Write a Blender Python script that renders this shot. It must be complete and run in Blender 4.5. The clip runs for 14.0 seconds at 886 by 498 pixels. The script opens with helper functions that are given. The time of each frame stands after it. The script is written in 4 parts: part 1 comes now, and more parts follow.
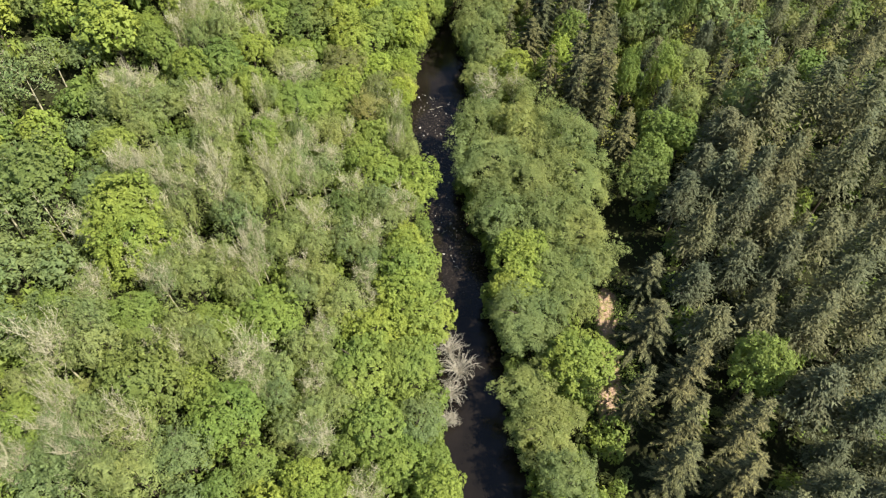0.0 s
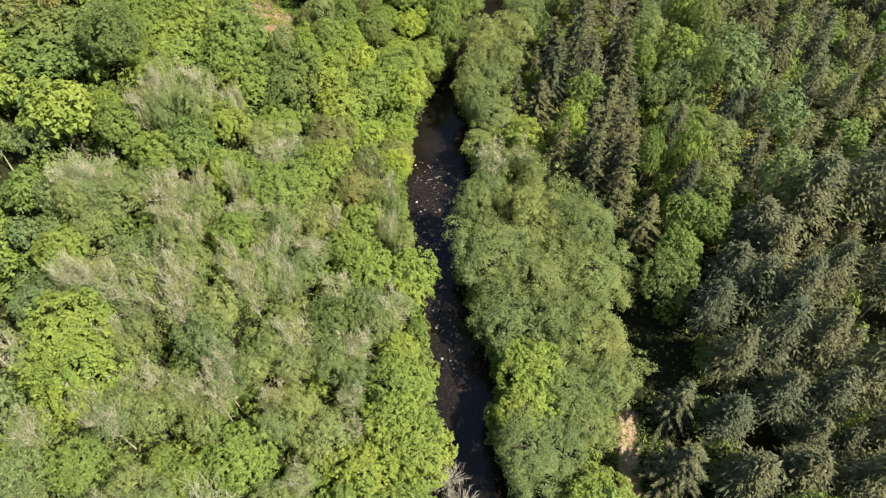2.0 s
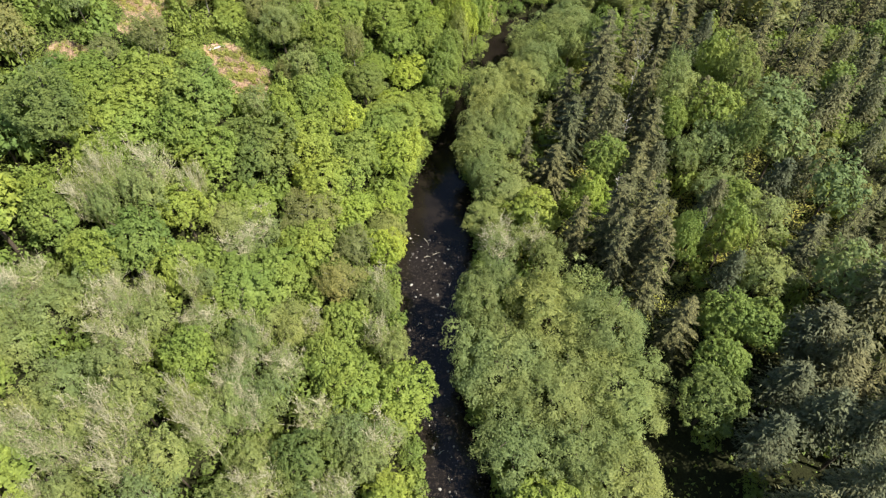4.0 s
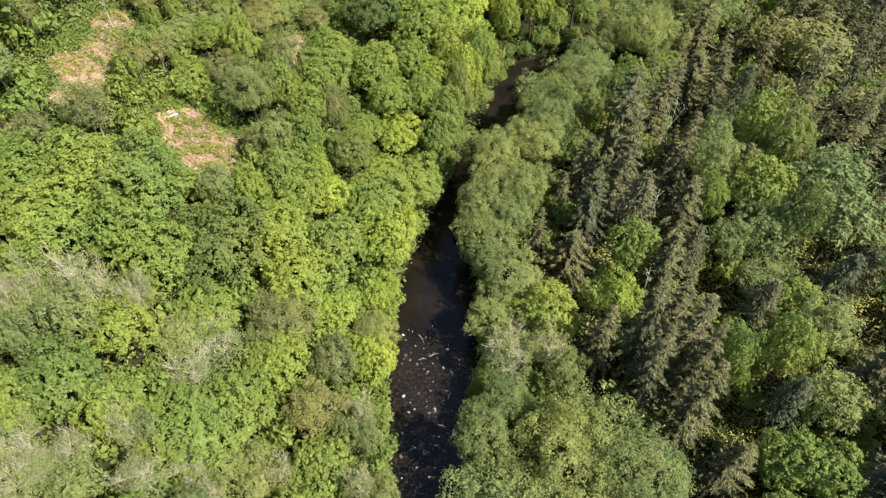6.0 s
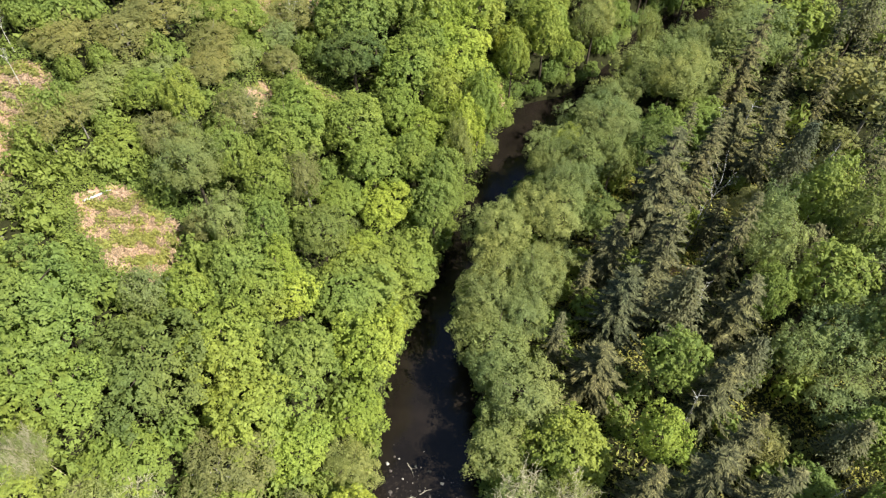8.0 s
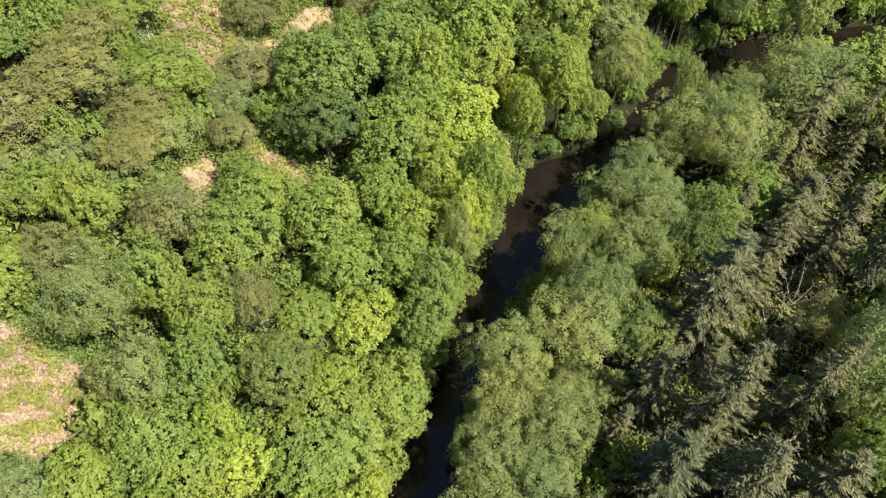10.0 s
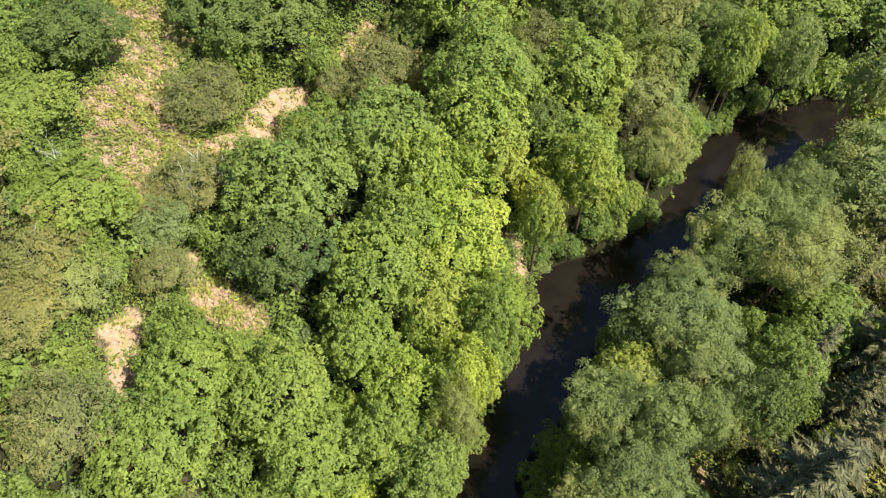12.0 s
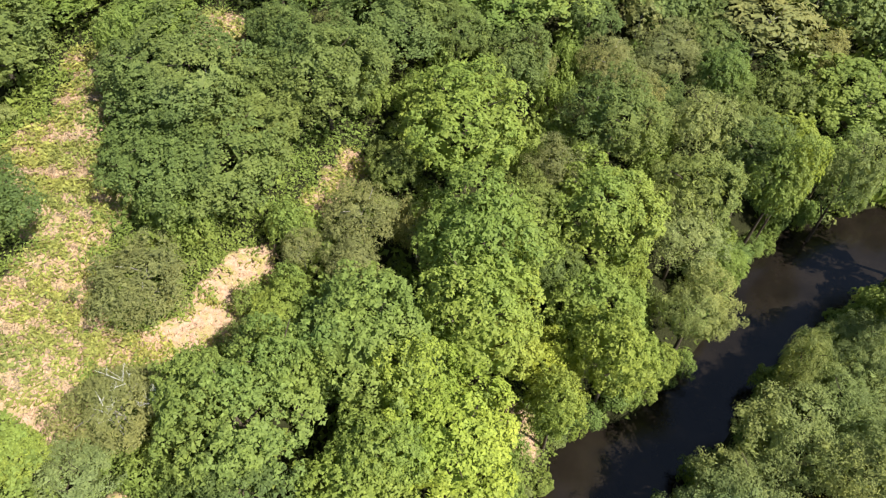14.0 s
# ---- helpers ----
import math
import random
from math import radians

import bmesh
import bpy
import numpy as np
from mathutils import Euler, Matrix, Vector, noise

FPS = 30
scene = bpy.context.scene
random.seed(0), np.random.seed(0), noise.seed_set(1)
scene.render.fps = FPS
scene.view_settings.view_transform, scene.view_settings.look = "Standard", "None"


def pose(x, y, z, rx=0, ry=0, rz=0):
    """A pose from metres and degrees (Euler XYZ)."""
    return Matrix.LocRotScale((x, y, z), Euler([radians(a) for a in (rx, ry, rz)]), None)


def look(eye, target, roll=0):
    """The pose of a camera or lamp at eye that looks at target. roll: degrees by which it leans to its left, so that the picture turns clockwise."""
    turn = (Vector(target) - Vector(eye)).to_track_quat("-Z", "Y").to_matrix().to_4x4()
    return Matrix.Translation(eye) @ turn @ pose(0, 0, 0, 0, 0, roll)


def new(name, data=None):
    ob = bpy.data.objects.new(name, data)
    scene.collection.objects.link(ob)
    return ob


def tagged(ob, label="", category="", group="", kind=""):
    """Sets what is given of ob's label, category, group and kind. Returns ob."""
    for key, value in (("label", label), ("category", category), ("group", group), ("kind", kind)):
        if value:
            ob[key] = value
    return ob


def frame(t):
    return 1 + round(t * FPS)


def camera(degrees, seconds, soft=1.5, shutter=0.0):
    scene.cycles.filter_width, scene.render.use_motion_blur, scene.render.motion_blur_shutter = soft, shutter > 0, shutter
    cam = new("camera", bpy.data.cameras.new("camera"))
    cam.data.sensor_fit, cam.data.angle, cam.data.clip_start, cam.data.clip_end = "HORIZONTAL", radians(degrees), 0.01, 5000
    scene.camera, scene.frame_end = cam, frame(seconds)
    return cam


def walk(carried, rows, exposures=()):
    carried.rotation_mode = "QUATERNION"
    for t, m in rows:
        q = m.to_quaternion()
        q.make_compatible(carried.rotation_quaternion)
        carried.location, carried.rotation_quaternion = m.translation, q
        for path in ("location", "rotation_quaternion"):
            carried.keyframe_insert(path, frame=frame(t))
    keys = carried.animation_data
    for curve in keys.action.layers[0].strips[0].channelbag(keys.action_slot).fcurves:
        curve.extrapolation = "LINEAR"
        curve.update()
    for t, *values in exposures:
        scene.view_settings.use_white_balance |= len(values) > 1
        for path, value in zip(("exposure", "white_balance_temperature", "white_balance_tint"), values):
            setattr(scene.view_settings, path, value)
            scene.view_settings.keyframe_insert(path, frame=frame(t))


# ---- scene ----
cam = camera(67.0, 14.0, soft=1.26)
# seconds, place, tilt from straight down, roll, yaw
ROWS = [
    (0, 0.00, 0.00, 80.00, 36.94, -0.12, -0.22),
    (0.5, 0.09, 4.47, 79.91, 36.93, -0.11, -0.18),
    (1, 0.18, 8.95, 79.81, 36.92, -0.11, -0.14),
    (1.5, 0.30, 13.37, 79.58, 36.97, -0.09, -0.08),
    (2, 0.37, 17.86, 78.88, 36.98, -0.13, -0.07),
    (2.5, 0.50, 22.28, 77.88, 37.05, -0.09, 0.00),
    (3, 0.60, 26.80, 76.89, 37.06, -0.08, 0.03),
    (3.2, 0.64, 28.57, 76.52, 37.05, -0.08, 0.02),
    (5.3, 0.86, 47.55, 72.45, 37.09, -0.07, -0.00),
    (5.5, 0.91, 49.25, 72.03, 37.14, -0.06, 0.00),
    (6, 1.07, 53.62, 70.77, 37.25, 0.00, 0.07),
    (6.5, 1.24, 58.12, 69.26, 37.26, 0.05, 0.11),
    (7, 1.36, 62.62, 67.58, 37.28, 0.05, 0.10),
    (7.5, 1.44, 67.12, 65.98, 37.29, 0.02, 0.05),
    (7.7, 1.50, 68.93, 65.40, 37.24, -0.00, 0.05),
    (9.8, 1.90, 88.40, 58.93, 36.91, -0.05, -0.16),
    (10, 1.95, 90.19, 58.31, 36.89, -0.05, -0.14),
    (10.5, 2.13, 94.72, 56.72, 36.87, 0.04, -0.09),
    (11, 2.30, 99.22, 55.21, 36.86, 0.11, -0.04),
    (11.5, 2.49, 103.61, 54.56, 36.87, 0.24, 0.05),
    (12, 2.68, 107.97, 54.60, 36.89, 0.35, 0.10),
    (12.5, 2.83, 112.36, 54.66, 36.86, 0.43, 0.14),
    (13, 2.96, 116.77, 54.67, 36.86, 0.49, 0.14),
    (13.5, 3.07, 121.21, 54.71, 36.81, 0.52, 0.09),
    (14, 3.24, 125.66, 54.77, 36.72, 0.58, 0.11),
]
walk(cam, [(t, pose(x, y, z, tilt, roll, yaw)) for t, x, y, z, tilt, roll, yaw in ROWS])

# ---- light: high sun from the right and behind, clear sky ----
SUN_AZ, SUN_EL = (0.9, -0.43), 52.0
world = bpy.data.worlds.new("sky")
scene.world = world
world.use_nodes = True
wn = world.node_tree.nodes
sky = wn.new("ShaderNodeTexSky")
sky.sky_type, sky.sun_disc = "NISHITA", False
sky.sun_elevation, sky.sun_rotation = radians(SUN_EL), math.atan2(SUN_AZ[0], SUN_AZ[1])
world.node_tree.links.new(sky.outputs[0], wn["Background"].inputs[0])
wn["Background"].inputs[1].default_value = 0.084
sun = new("sun", bpy.data.lights.new("sun", "SUN"))
sun.data.energy, sun.data.angle, sun.data.color = 4.85, radians(0.53), (1.0, 0.95, 0.86)
se = radians(SUN_EL)
sn = math.hypot(*SUN_AZ)
sun.matrix_world = look((0, 0, 100), (-SUN_AZ[0] / sn * math.cos(se) * 10, -SUN_AZ[1] / sn * math.cos(se) * 10, 100 - math.sin(se) * 10))
scene.view_settings.exposure = 0.9

# ---- materials ----


def material(name):
    m = bpy.data.materials.new(name)
    m.use_nodes = True
    return m, m.node_tree.nodes, m.node_tree.links, m.node_tree.nodes["Principled BSDF"]


def ramp(nodes, stops):
    r = nodes.new("ShaderNodeValToRGB")
    e = r.color_ramp.elements
    while len(e) < len(stops):
        e.new(0.5)
    for k, (p, c) in zip(e, stops):
        k.position, k.color = p, (*c, 1)
    return r


def noise_tex(nodes, scale, detail=4.0, rough=0.6):
    n = nodes.new("ShaderNodeTexNoise")
    n.inputs["Scale"].default_value, n.inputs["Detail"].default_value, n.inputs["Roughness"].default_value = scale, detail, rough
    return n


def mix_colour(nodes, links, a, b, fac, kind="MIX"):
    """a and b are sockets or colours; fac a socket or number."""
    n = nodes.new("ShaderNodeMix")
    n.data_type, n.blend_type = "RGBA", kind
    for socket, value in ((n.inputs[0], fac), (n.inputs[6], a), (n.inputs[7], b)):
        if hasattr(value, "is_linked"):
            links.new(value, socket)
        elif isinstance(value, tuple):
            socket.default_value = (*value, 1)
        else:
            socket.default_value = value
    return n.outputs[2]


def leaf_material(name, dark, mid, light, through_leaf=0.36, gloss=0.6, leaflets=6.0):
    """Foliage: each tree has its own tone, each leaf its own brightness, and light passes through."""
    m, nodes, links, bsdf = material(name)
    info, geo = nodes.new("ShaderNodeObjectInfo"), nodes.new("ShaderNodeNewGeometry")
    leaf = ramp(nodes, [(0.0, dark), (0.5, mid), (1.0, light)])
    links.new(geo.outputs["Random Per Island"], leaf.inputs[0])
    tone = ramp(nodes, [(0.0, (0.76, 0.84, 0.86)), (0.35, (0.98, 1.0, 1.0)), (0.7, (1.02, 1.03, 0.95)), (1.0, (1.14, 1.11, 1.03))])
    links.new(info.outputs["Random"], tone.inputs[0])
    col = mix_colour(nodes, links, leaf.outputs[0], tone.outputs[0], 1.0, "MULTIPLY")
    big = noise_tex(nodes, 0.45, 3)
    pos = nodes.new("ShaderNodeTexCoord")
    links.new(pos.outputs["Object"], big.inputs["Vector"])
    patch = ramp(nodes, [(0.3, (0.88, 0.9, 0.92)), (0.7, (1.1, 1.07, 1.0))])
    links.new(big.outputs[0], patch.inputs[0])
    col = mix_colour(nodes, links, col, patch.outputs[0], 1.0, "MULTIPLY")
    wide = noise_tex(nodes, 0.11, 2)
    here = nodes.new("ShaderNodeNewGeometry")
    links.new(here.outputs["Position"], wide.inputs["Vector"])
    area = ramp(nodes, [(0.35, (0.86, 0.93, 0.95)), (0.65, (1.14, 1.07, 1.0))])
    links.new(wide.outputs[0], area.inputs[0])
    col = mix_colour(nodes, links, col, area.outputs[0], 1.0, "MULTIPLY")
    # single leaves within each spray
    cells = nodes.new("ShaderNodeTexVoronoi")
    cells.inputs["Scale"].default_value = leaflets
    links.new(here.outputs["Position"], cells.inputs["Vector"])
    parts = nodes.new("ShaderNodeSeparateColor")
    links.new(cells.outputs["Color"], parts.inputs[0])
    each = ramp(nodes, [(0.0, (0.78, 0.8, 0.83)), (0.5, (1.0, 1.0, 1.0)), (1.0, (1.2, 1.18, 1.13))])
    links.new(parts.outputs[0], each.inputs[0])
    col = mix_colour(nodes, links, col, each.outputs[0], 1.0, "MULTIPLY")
    relief = nodes.new("ShaderNodeBump")
    relief.inputs["Strength"].default_value, relief.inputs["Distance"].default_value = 0.7, 0.06
    links.new(cells.outputs["Distance"], relief.inputs["Height"])
    links.new(relief.outputs[0], bsdf.inputs["Normal"])
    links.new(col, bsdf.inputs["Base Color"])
    bsdf.inputs["Roughness"].default_value = gloss
    bsdf.inputs["Specular IOR Level"].default_value = 0.2
    tr = nodes.new("ShaderNodeBsdfTranslucent")
    links.new(mix_colour(nodes, links, col, (1.22, 1.16, 0.85), 1.0, "MULTIPLY"), tr.inputs[0])
    mx = nodes.new("ShaderNodeMixShader")
    mx.inputs[0].default_value = through_leaf
    links.new(bsdf.outputs[0], mx.inputs[1])
    links.new(tr.outputs[0], mx.inputs[2])
    links.new(mx.outputs[0], nodes["Material Output"].inputs[0])
    return m


def bark_material(name, dark, light, scale=6.0):
    m, nodes, links, bsdf = material(name)
    n = noise_tex(nodes, scale, 5)
    pos = nodes.new("ShaderNodeTexCoord")
    links.new(pos.outputs["Object"], n.inputs["Vector"])
    r = ramp(nodes, [(0.35, dark), (0.65, light)])
    links.new(n.outputs[0], r.inputs[0])
    links.new(r.outputs[0], bsdf.inputs["Base Color"])
    bsdf.inputs["Roughness"].default_value = 0.85
    bsdf.inputs["Specular IOR Level"].default_value = 0.15
    b = nodes.new("ShaderNodeBump")
    b.inputs["Strength"].default_value, b.inputs["Distance"].default_value = 0.6, 0.03
    links.new(n.outputs[0], b.inputs["Height"])
    links.new(b.outputs[0], bsdf.inputs["Normal"])
    return m


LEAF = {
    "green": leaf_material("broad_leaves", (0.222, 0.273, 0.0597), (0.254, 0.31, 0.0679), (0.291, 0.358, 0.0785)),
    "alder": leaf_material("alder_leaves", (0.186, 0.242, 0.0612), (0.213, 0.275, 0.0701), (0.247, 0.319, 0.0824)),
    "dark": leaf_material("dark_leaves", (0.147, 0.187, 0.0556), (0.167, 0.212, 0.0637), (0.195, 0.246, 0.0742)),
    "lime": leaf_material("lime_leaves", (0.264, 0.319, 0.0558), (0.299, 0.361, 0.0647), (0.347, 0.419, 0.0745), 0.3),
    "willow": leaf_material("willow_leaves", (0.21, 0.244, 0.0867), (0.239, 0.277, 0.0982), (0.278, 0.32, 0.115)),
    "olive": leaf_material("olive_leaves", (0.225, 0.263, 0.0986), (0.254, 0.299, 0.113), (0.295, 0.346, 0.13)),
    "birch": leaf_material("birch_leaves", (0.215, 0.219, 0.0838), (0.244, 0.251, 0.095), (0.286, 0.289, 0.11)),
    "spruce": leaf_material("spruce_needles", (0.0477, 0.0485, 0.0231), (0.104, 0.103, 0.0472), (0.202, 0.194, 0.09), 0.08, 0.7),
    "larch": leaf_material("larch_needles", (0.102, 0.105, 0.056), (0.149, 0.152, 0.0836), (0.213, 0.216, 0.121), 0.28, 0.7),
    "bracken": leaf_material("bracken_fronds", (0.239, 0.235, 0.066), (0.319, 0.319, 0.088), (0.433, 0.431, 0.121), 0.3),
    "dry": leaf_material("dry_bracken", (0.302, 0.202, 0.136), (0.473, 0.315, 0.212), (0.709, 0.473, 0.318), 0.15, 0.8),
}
BARK = bark_material("brown_bark", (0.05, 0.04, 0.03), (0.14, 0.11, 0.08))
GREY_BARK = bark_material("grey_twigs", (0.30, 0.27, 0.20), (0.56, 0.52, 0.42), 3.0)
TAN_TWIGS = bark_material("tan_twigs", (0.42, 0.385, 0.23), (0.64, 0.59, 0.40), 3.0)
BIRCH_BARK = bark_material("weathered_birch_bark", (0.16, 0.14, 0.11), (0.42, 0.40, 0.35), 2.0)
WHITE_BARK = bark_material("birch_bark", (0.35, 0.33, 0.29), (0.75, 0.73, 0.68), 2.0)

# ---- the lie of the land ----
RIVER = [(6.5, -400), (6, 0), (5.4, 25), (4.3, 32), (4, 42), (3.3, 48), (3.1, 56), (1.6, 63), (0.2, 70), (-0.6, 77), (-0.6, 84), (-0.2, 92), (0.3, 100), (0.6, 106), (1, 111), (2.7, 116.5),
         (4.8, 122), (7, 127), (10.2, 132), (12.3, 137.3), (15.6, 142.8), (19.8, 145.2), (24.1, 148.7), (32.2, 157.6), (38.9, 163.6), (47.6, 166.3), (62, 169), (90, 174), (500, 190)]
# open water between the crowns: y along the line, half width
WIDTH = [(-400, 4), (25, 4.1), (42, 3.9), (48, 2.6), (52, 3.1), (57, 3.6), (63, 3.0), (70, 1.9), (76, 3.2), (82, 3.5), (88, 4.5), (100, 4.5), (105, 3.3), (110, 2.1), (116, 1.3), (122, 1.7), (128, 2.2), (134, 2.6), (139, 3.7), (142.5, 4.0), (146, 2.4), (149, 2.2),
         (154, 2.2), (158, 3.3), (162, 4.3), (600, 4.3)]


def river_offset(x, y):
    """Distance from the river's middle line (left bank negative) and the y of the nearest point of that line."""
    x, y = np.asarray(x, float), np.asarray(y, float)
    best, side, along = np.full(x.shape, 1e9), np.zeros(x.shape), np.zeros(x.shape)
    for (ax, ay), (bx, by) in zip(RIVER[:-1], RIVER[1:]):
        ux, uy = bx - ax, by - ay
        f = np.clip(((x - ax) * ux + (y - ay) * uy) / (ux * ux + uy * uy), 0, 1)
        dx, dy = x - ax - f * ux, y - ay - f * uy
        dist = np.hypot(dx, dy)
        near = dist < best
        best = np.where(near, dist, best)
        side = np.where(near, np.sign(ux * dy - uy * dx), side)
        along = np.where(near, ay + f * uy, along)
    return -best * side, along


def half_width(along):
    return np.interp(along, [p[0] for p in WIDTH], [p[1] for p in WIDTH])


def wobble(x, y, scale, size):
    return size * (np.sin(x / scale * 1.3 + y / scale * 0.7) + np.sin(x / scale * 0.5 - y / scale * 1.1 + 2.0) + np.sin(x / scale * 2.3 + 1.0) * np.sin(y / scale * 1.9)) / 3


def ground_height(x, y):
    x, y = np.asarray(x, float), np.asarray(y, float)
    d, along = river_offset(x, y)
    off = np.abs(d) - half_width(along)
    bank = np.clip((off + 0.2) / 2.6, 0, 1)
    bank = bank * bank * (3 - 2 * bank)
    beyond = np.clip(off - 0.6, 0, None)
    steep = np.interp(y, [40, 62, 85, 105, 130, 142, 400], [0.22, 0.26, 0.46, 0.62, 0.64, 0.57, 0.57])
    steep = steep * (1 - np.interp(x, [-10, 15], [0, 0.38]) * np.interp(y, [150, 165], [0, 1]))
    left = 1.4 + steep * np.minimum(beyond, 38) + 0.3 * steep * np.clip(beyond - 38, 0, 60)
    right = 1.2 + 0.055 * np.minimum(beyond, 80)
    land = np.where(d < 0, left, right) + np.minimum(beyond / 6, 1) * wobble(x, y, 7.0, 0.6)
    return -0.9 + bank * (0.9 + land)


def mesh_from(name, verts, faces, mats, smooth=False):
    me = bpy.data.meshes.new(name)
    me.from_pydata([tuple(v) for v in verts], [], faces)
    for m in mats:
        me.materials.append(m)
    if smooth:
        me.polygons.foreach_set("use_smooth", [True] * len(me.polygons))
    return me


def grid_mesh(name, xs, ys, height, mats):
    gx, gy = np.meshgrid(xs, ys)
    gz = height(gx, gy)
    verts = np.stack([gx.ravel(), gy.ravel(), gz.ravel()], 1)
    n = len(xs)
    faces = [(j * n + i, j * n + i + 1, (j + 1) * n + i + 1, (j + 1) * n + i) for j in range(len(ys) - 1) for i in range(n - 1)]
    return mesh_from(name, verts, faces, mats, True)


# bare ground: clearings with bracken, footpaths, a patch of the bank (middle and radius)
BRACKEN = [(-23.7, 166.6, 1.5), (-22.7, 162.6, 1.8), (-23.3, 158.1, 2.6), (-21.5, 156.5, 2.6), (-24.2, 156.3, 1.9), (-19.8, 156.8, 1.7), (-21.9, 153.2, 2.1), (-21.5, 149.7, 2), (-22.5, 146.7, 2.1), (-19.8, 147.5, 1.5), (-21.1, 144.3, 2.7), (-17.9, 145.5, 1.6), (-16.1, 146.2, 1.1), (-7.1, 159.6, 1), (-5.8, 162.1, 1.2), (-4.7, 164.4, 1.1), (-15, 171.3, 1.8), (-14.4, 134.5, 1.5), (-12.4, 133.6, 1.4), (-27.2, 111.4, 2.1), (-25, 110.2, 2.1), (-26.4, 108.1, 2.4), (-24.4, 108.5, 1.8), (-25, 106.5, 1.1), (-28.4, 110, 2.4), (-26.4, 109.9, 2.7), (-37.5, 121, 1.9), (-37.1, 117.4, 2), (-38, 113.2, 2.4), (-39.9, 113.8, 1.4)]
BRACKEN += [(-36.7, 118.9, 1.9), (-36.9, 121.9, 1.5), (-39, 109.1, 1), (-43.9, 103, 1.5), (28.3, 115.5, 1.8)]
PATHS = [(-21.4, 142.3, 2), (-19.9, 140.6, 1.2), (-14.6, 147.8, 1.2), (-13, 149.2, 1.6), (-12.1, 151.4, 1.5), (-11.2, 153.3, 1.3), (-10.2, 154.6, 0.7), (8.6, 146.8, 1.2), (9.4, 145, 0.9), (-16.2, 137.1, 0.6), (-18.6, 131.2, 0.9), (-18.9, 129.7, 1), (-18.3, 127.8, 0.8), (-17.9, 126.6, 0.5), (-19.8, 142.1, 1.2), (-30.6, 111, 0.7), (-29.7, 112.3, 0.6), (-28.7, 113.2, 0.5), (22.8, 50, 1), (22.5, 48.2, 0.9), (22.4, 46.5, 1), (22.2, 44.8, 0.9), (22.1, 43, 1), (21.9, 41.2, 0.9), (21.8, 39.5, 1), (21.6, 37.7, 0.9), (21.4, 36, 1), (20.9, 34.5, 0.9), (20.6, 33, 1), (22, 124.8, 1.1)]
PATHS += [(27.2, 134, 1.2), (-45, 103, 1.2)]
BARE = np.array(BRACKEN + PATHS)


def open_ground(x, y, grow=0.0):
    return bool((np.hypot(BARE[:, 0] - x, BARE[:, 1] - y) < BARE[:, 2] + grow).any())


# ground: leaf litter, moss and dry bracken, with shade darkened into the wooded colour
m_ground, nodes, links, bsdf = material("woodland_floor")
pos = nodes.new("ShaderNodeTexCoord")
n1, n2, n3 = noise_tex(nodes, 0.35, 5), noise_tex(nodes, 4.0, 6, 0.7), noise_tex(nodes, 1.3, 5)
for n in (n1, n2, n3):
    links.new(pos.outputs["Object"], n.inputs["Vector"])
r1 = ramp(nodes, [(0.3, (0.27, 0.17, 0.115)), (0.55, (0.47, 0.315, 0.22)), (0.8, (0.59, 0.425, 0.315))])
links.new(n2.outputs[0], r1.inputs[0])
r2 = ramp(nodes, [(0.45, (0.0, 0.0, 0.0)), (0.68, (1.0, 1.0, 1.0))])
links.new(n3.outputs[0], r2.inputs[0])
open_col = mix_colour(nodes, links, r1.outputs[0], (0.28, 0.26, 0.09), r2.outputs[0])
# mossy floor outside the clearings, painted near-black to stand for deep shade
shaded_floor = ramp(nodes, [(0.3, (0.018, 0.018, 0.009)), (0.6, (0.034, 0.037, 0.015)), (0.8, (0.05, 0.066, 0.02))])
links.new(n2.outputs[0], shaded_floor.inputs[0])
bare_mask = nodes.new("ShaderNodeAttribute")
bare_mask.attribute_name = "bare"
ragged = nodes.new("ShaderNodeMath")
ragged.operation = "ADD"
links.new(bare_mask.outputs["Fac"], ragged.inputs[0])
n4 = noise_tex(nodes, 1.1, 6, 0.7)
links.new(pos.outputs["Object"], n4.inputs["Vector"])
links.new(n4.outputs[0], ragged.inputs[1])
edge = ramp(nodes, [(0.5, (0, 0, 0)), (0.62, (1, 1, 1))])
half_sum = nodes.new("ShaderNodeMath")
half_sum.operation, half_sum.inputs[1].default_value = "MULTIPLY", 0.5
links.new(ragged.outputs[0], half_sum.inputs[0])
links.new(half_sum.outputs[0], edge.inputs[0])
col = mix_colour(nodes, links, shaded_floor.outputs[0], open_col, edge.outputs[0])
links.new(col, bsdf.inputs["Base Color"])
bsdf.inputs["Roughness"].default_value = 0.95
bsdf.inputs["Specular IOR Level"].default_value = 0.05
bp = nodes.new("ShaderNodeBump")
bp.inputs["Strength"].default_value, bp.inputs["Distance"].default_value = 0.8, 0.15
links.new(n2.outputs[0], bp.inputs["Height"])
links.new(bp.outputs[0], bsdf.inputs["Normal"])

axis = np.concatenate([[-2500, -1200, -600, -320, -200, -150], np.arange(-95, 96, 1.25), [150, 200, 320, 600, 1200, 2500]])
axis_y = np.concatenate([[-2500, -1200, -600, -250, -100, -40], np.arange(5, 220, 1.25), [300, 380, 500, 800, 1400, 2500]])
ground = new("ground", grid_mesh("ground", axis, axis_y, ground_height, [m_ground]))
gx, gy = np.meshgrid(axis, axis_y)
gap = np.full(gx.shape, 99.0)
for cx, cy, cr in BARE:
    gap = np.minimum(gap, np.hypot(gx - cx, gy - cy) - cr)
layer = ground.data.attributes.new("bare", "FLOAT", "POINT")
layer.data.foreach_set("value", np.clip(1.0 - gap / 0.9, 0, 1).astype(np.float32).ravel())
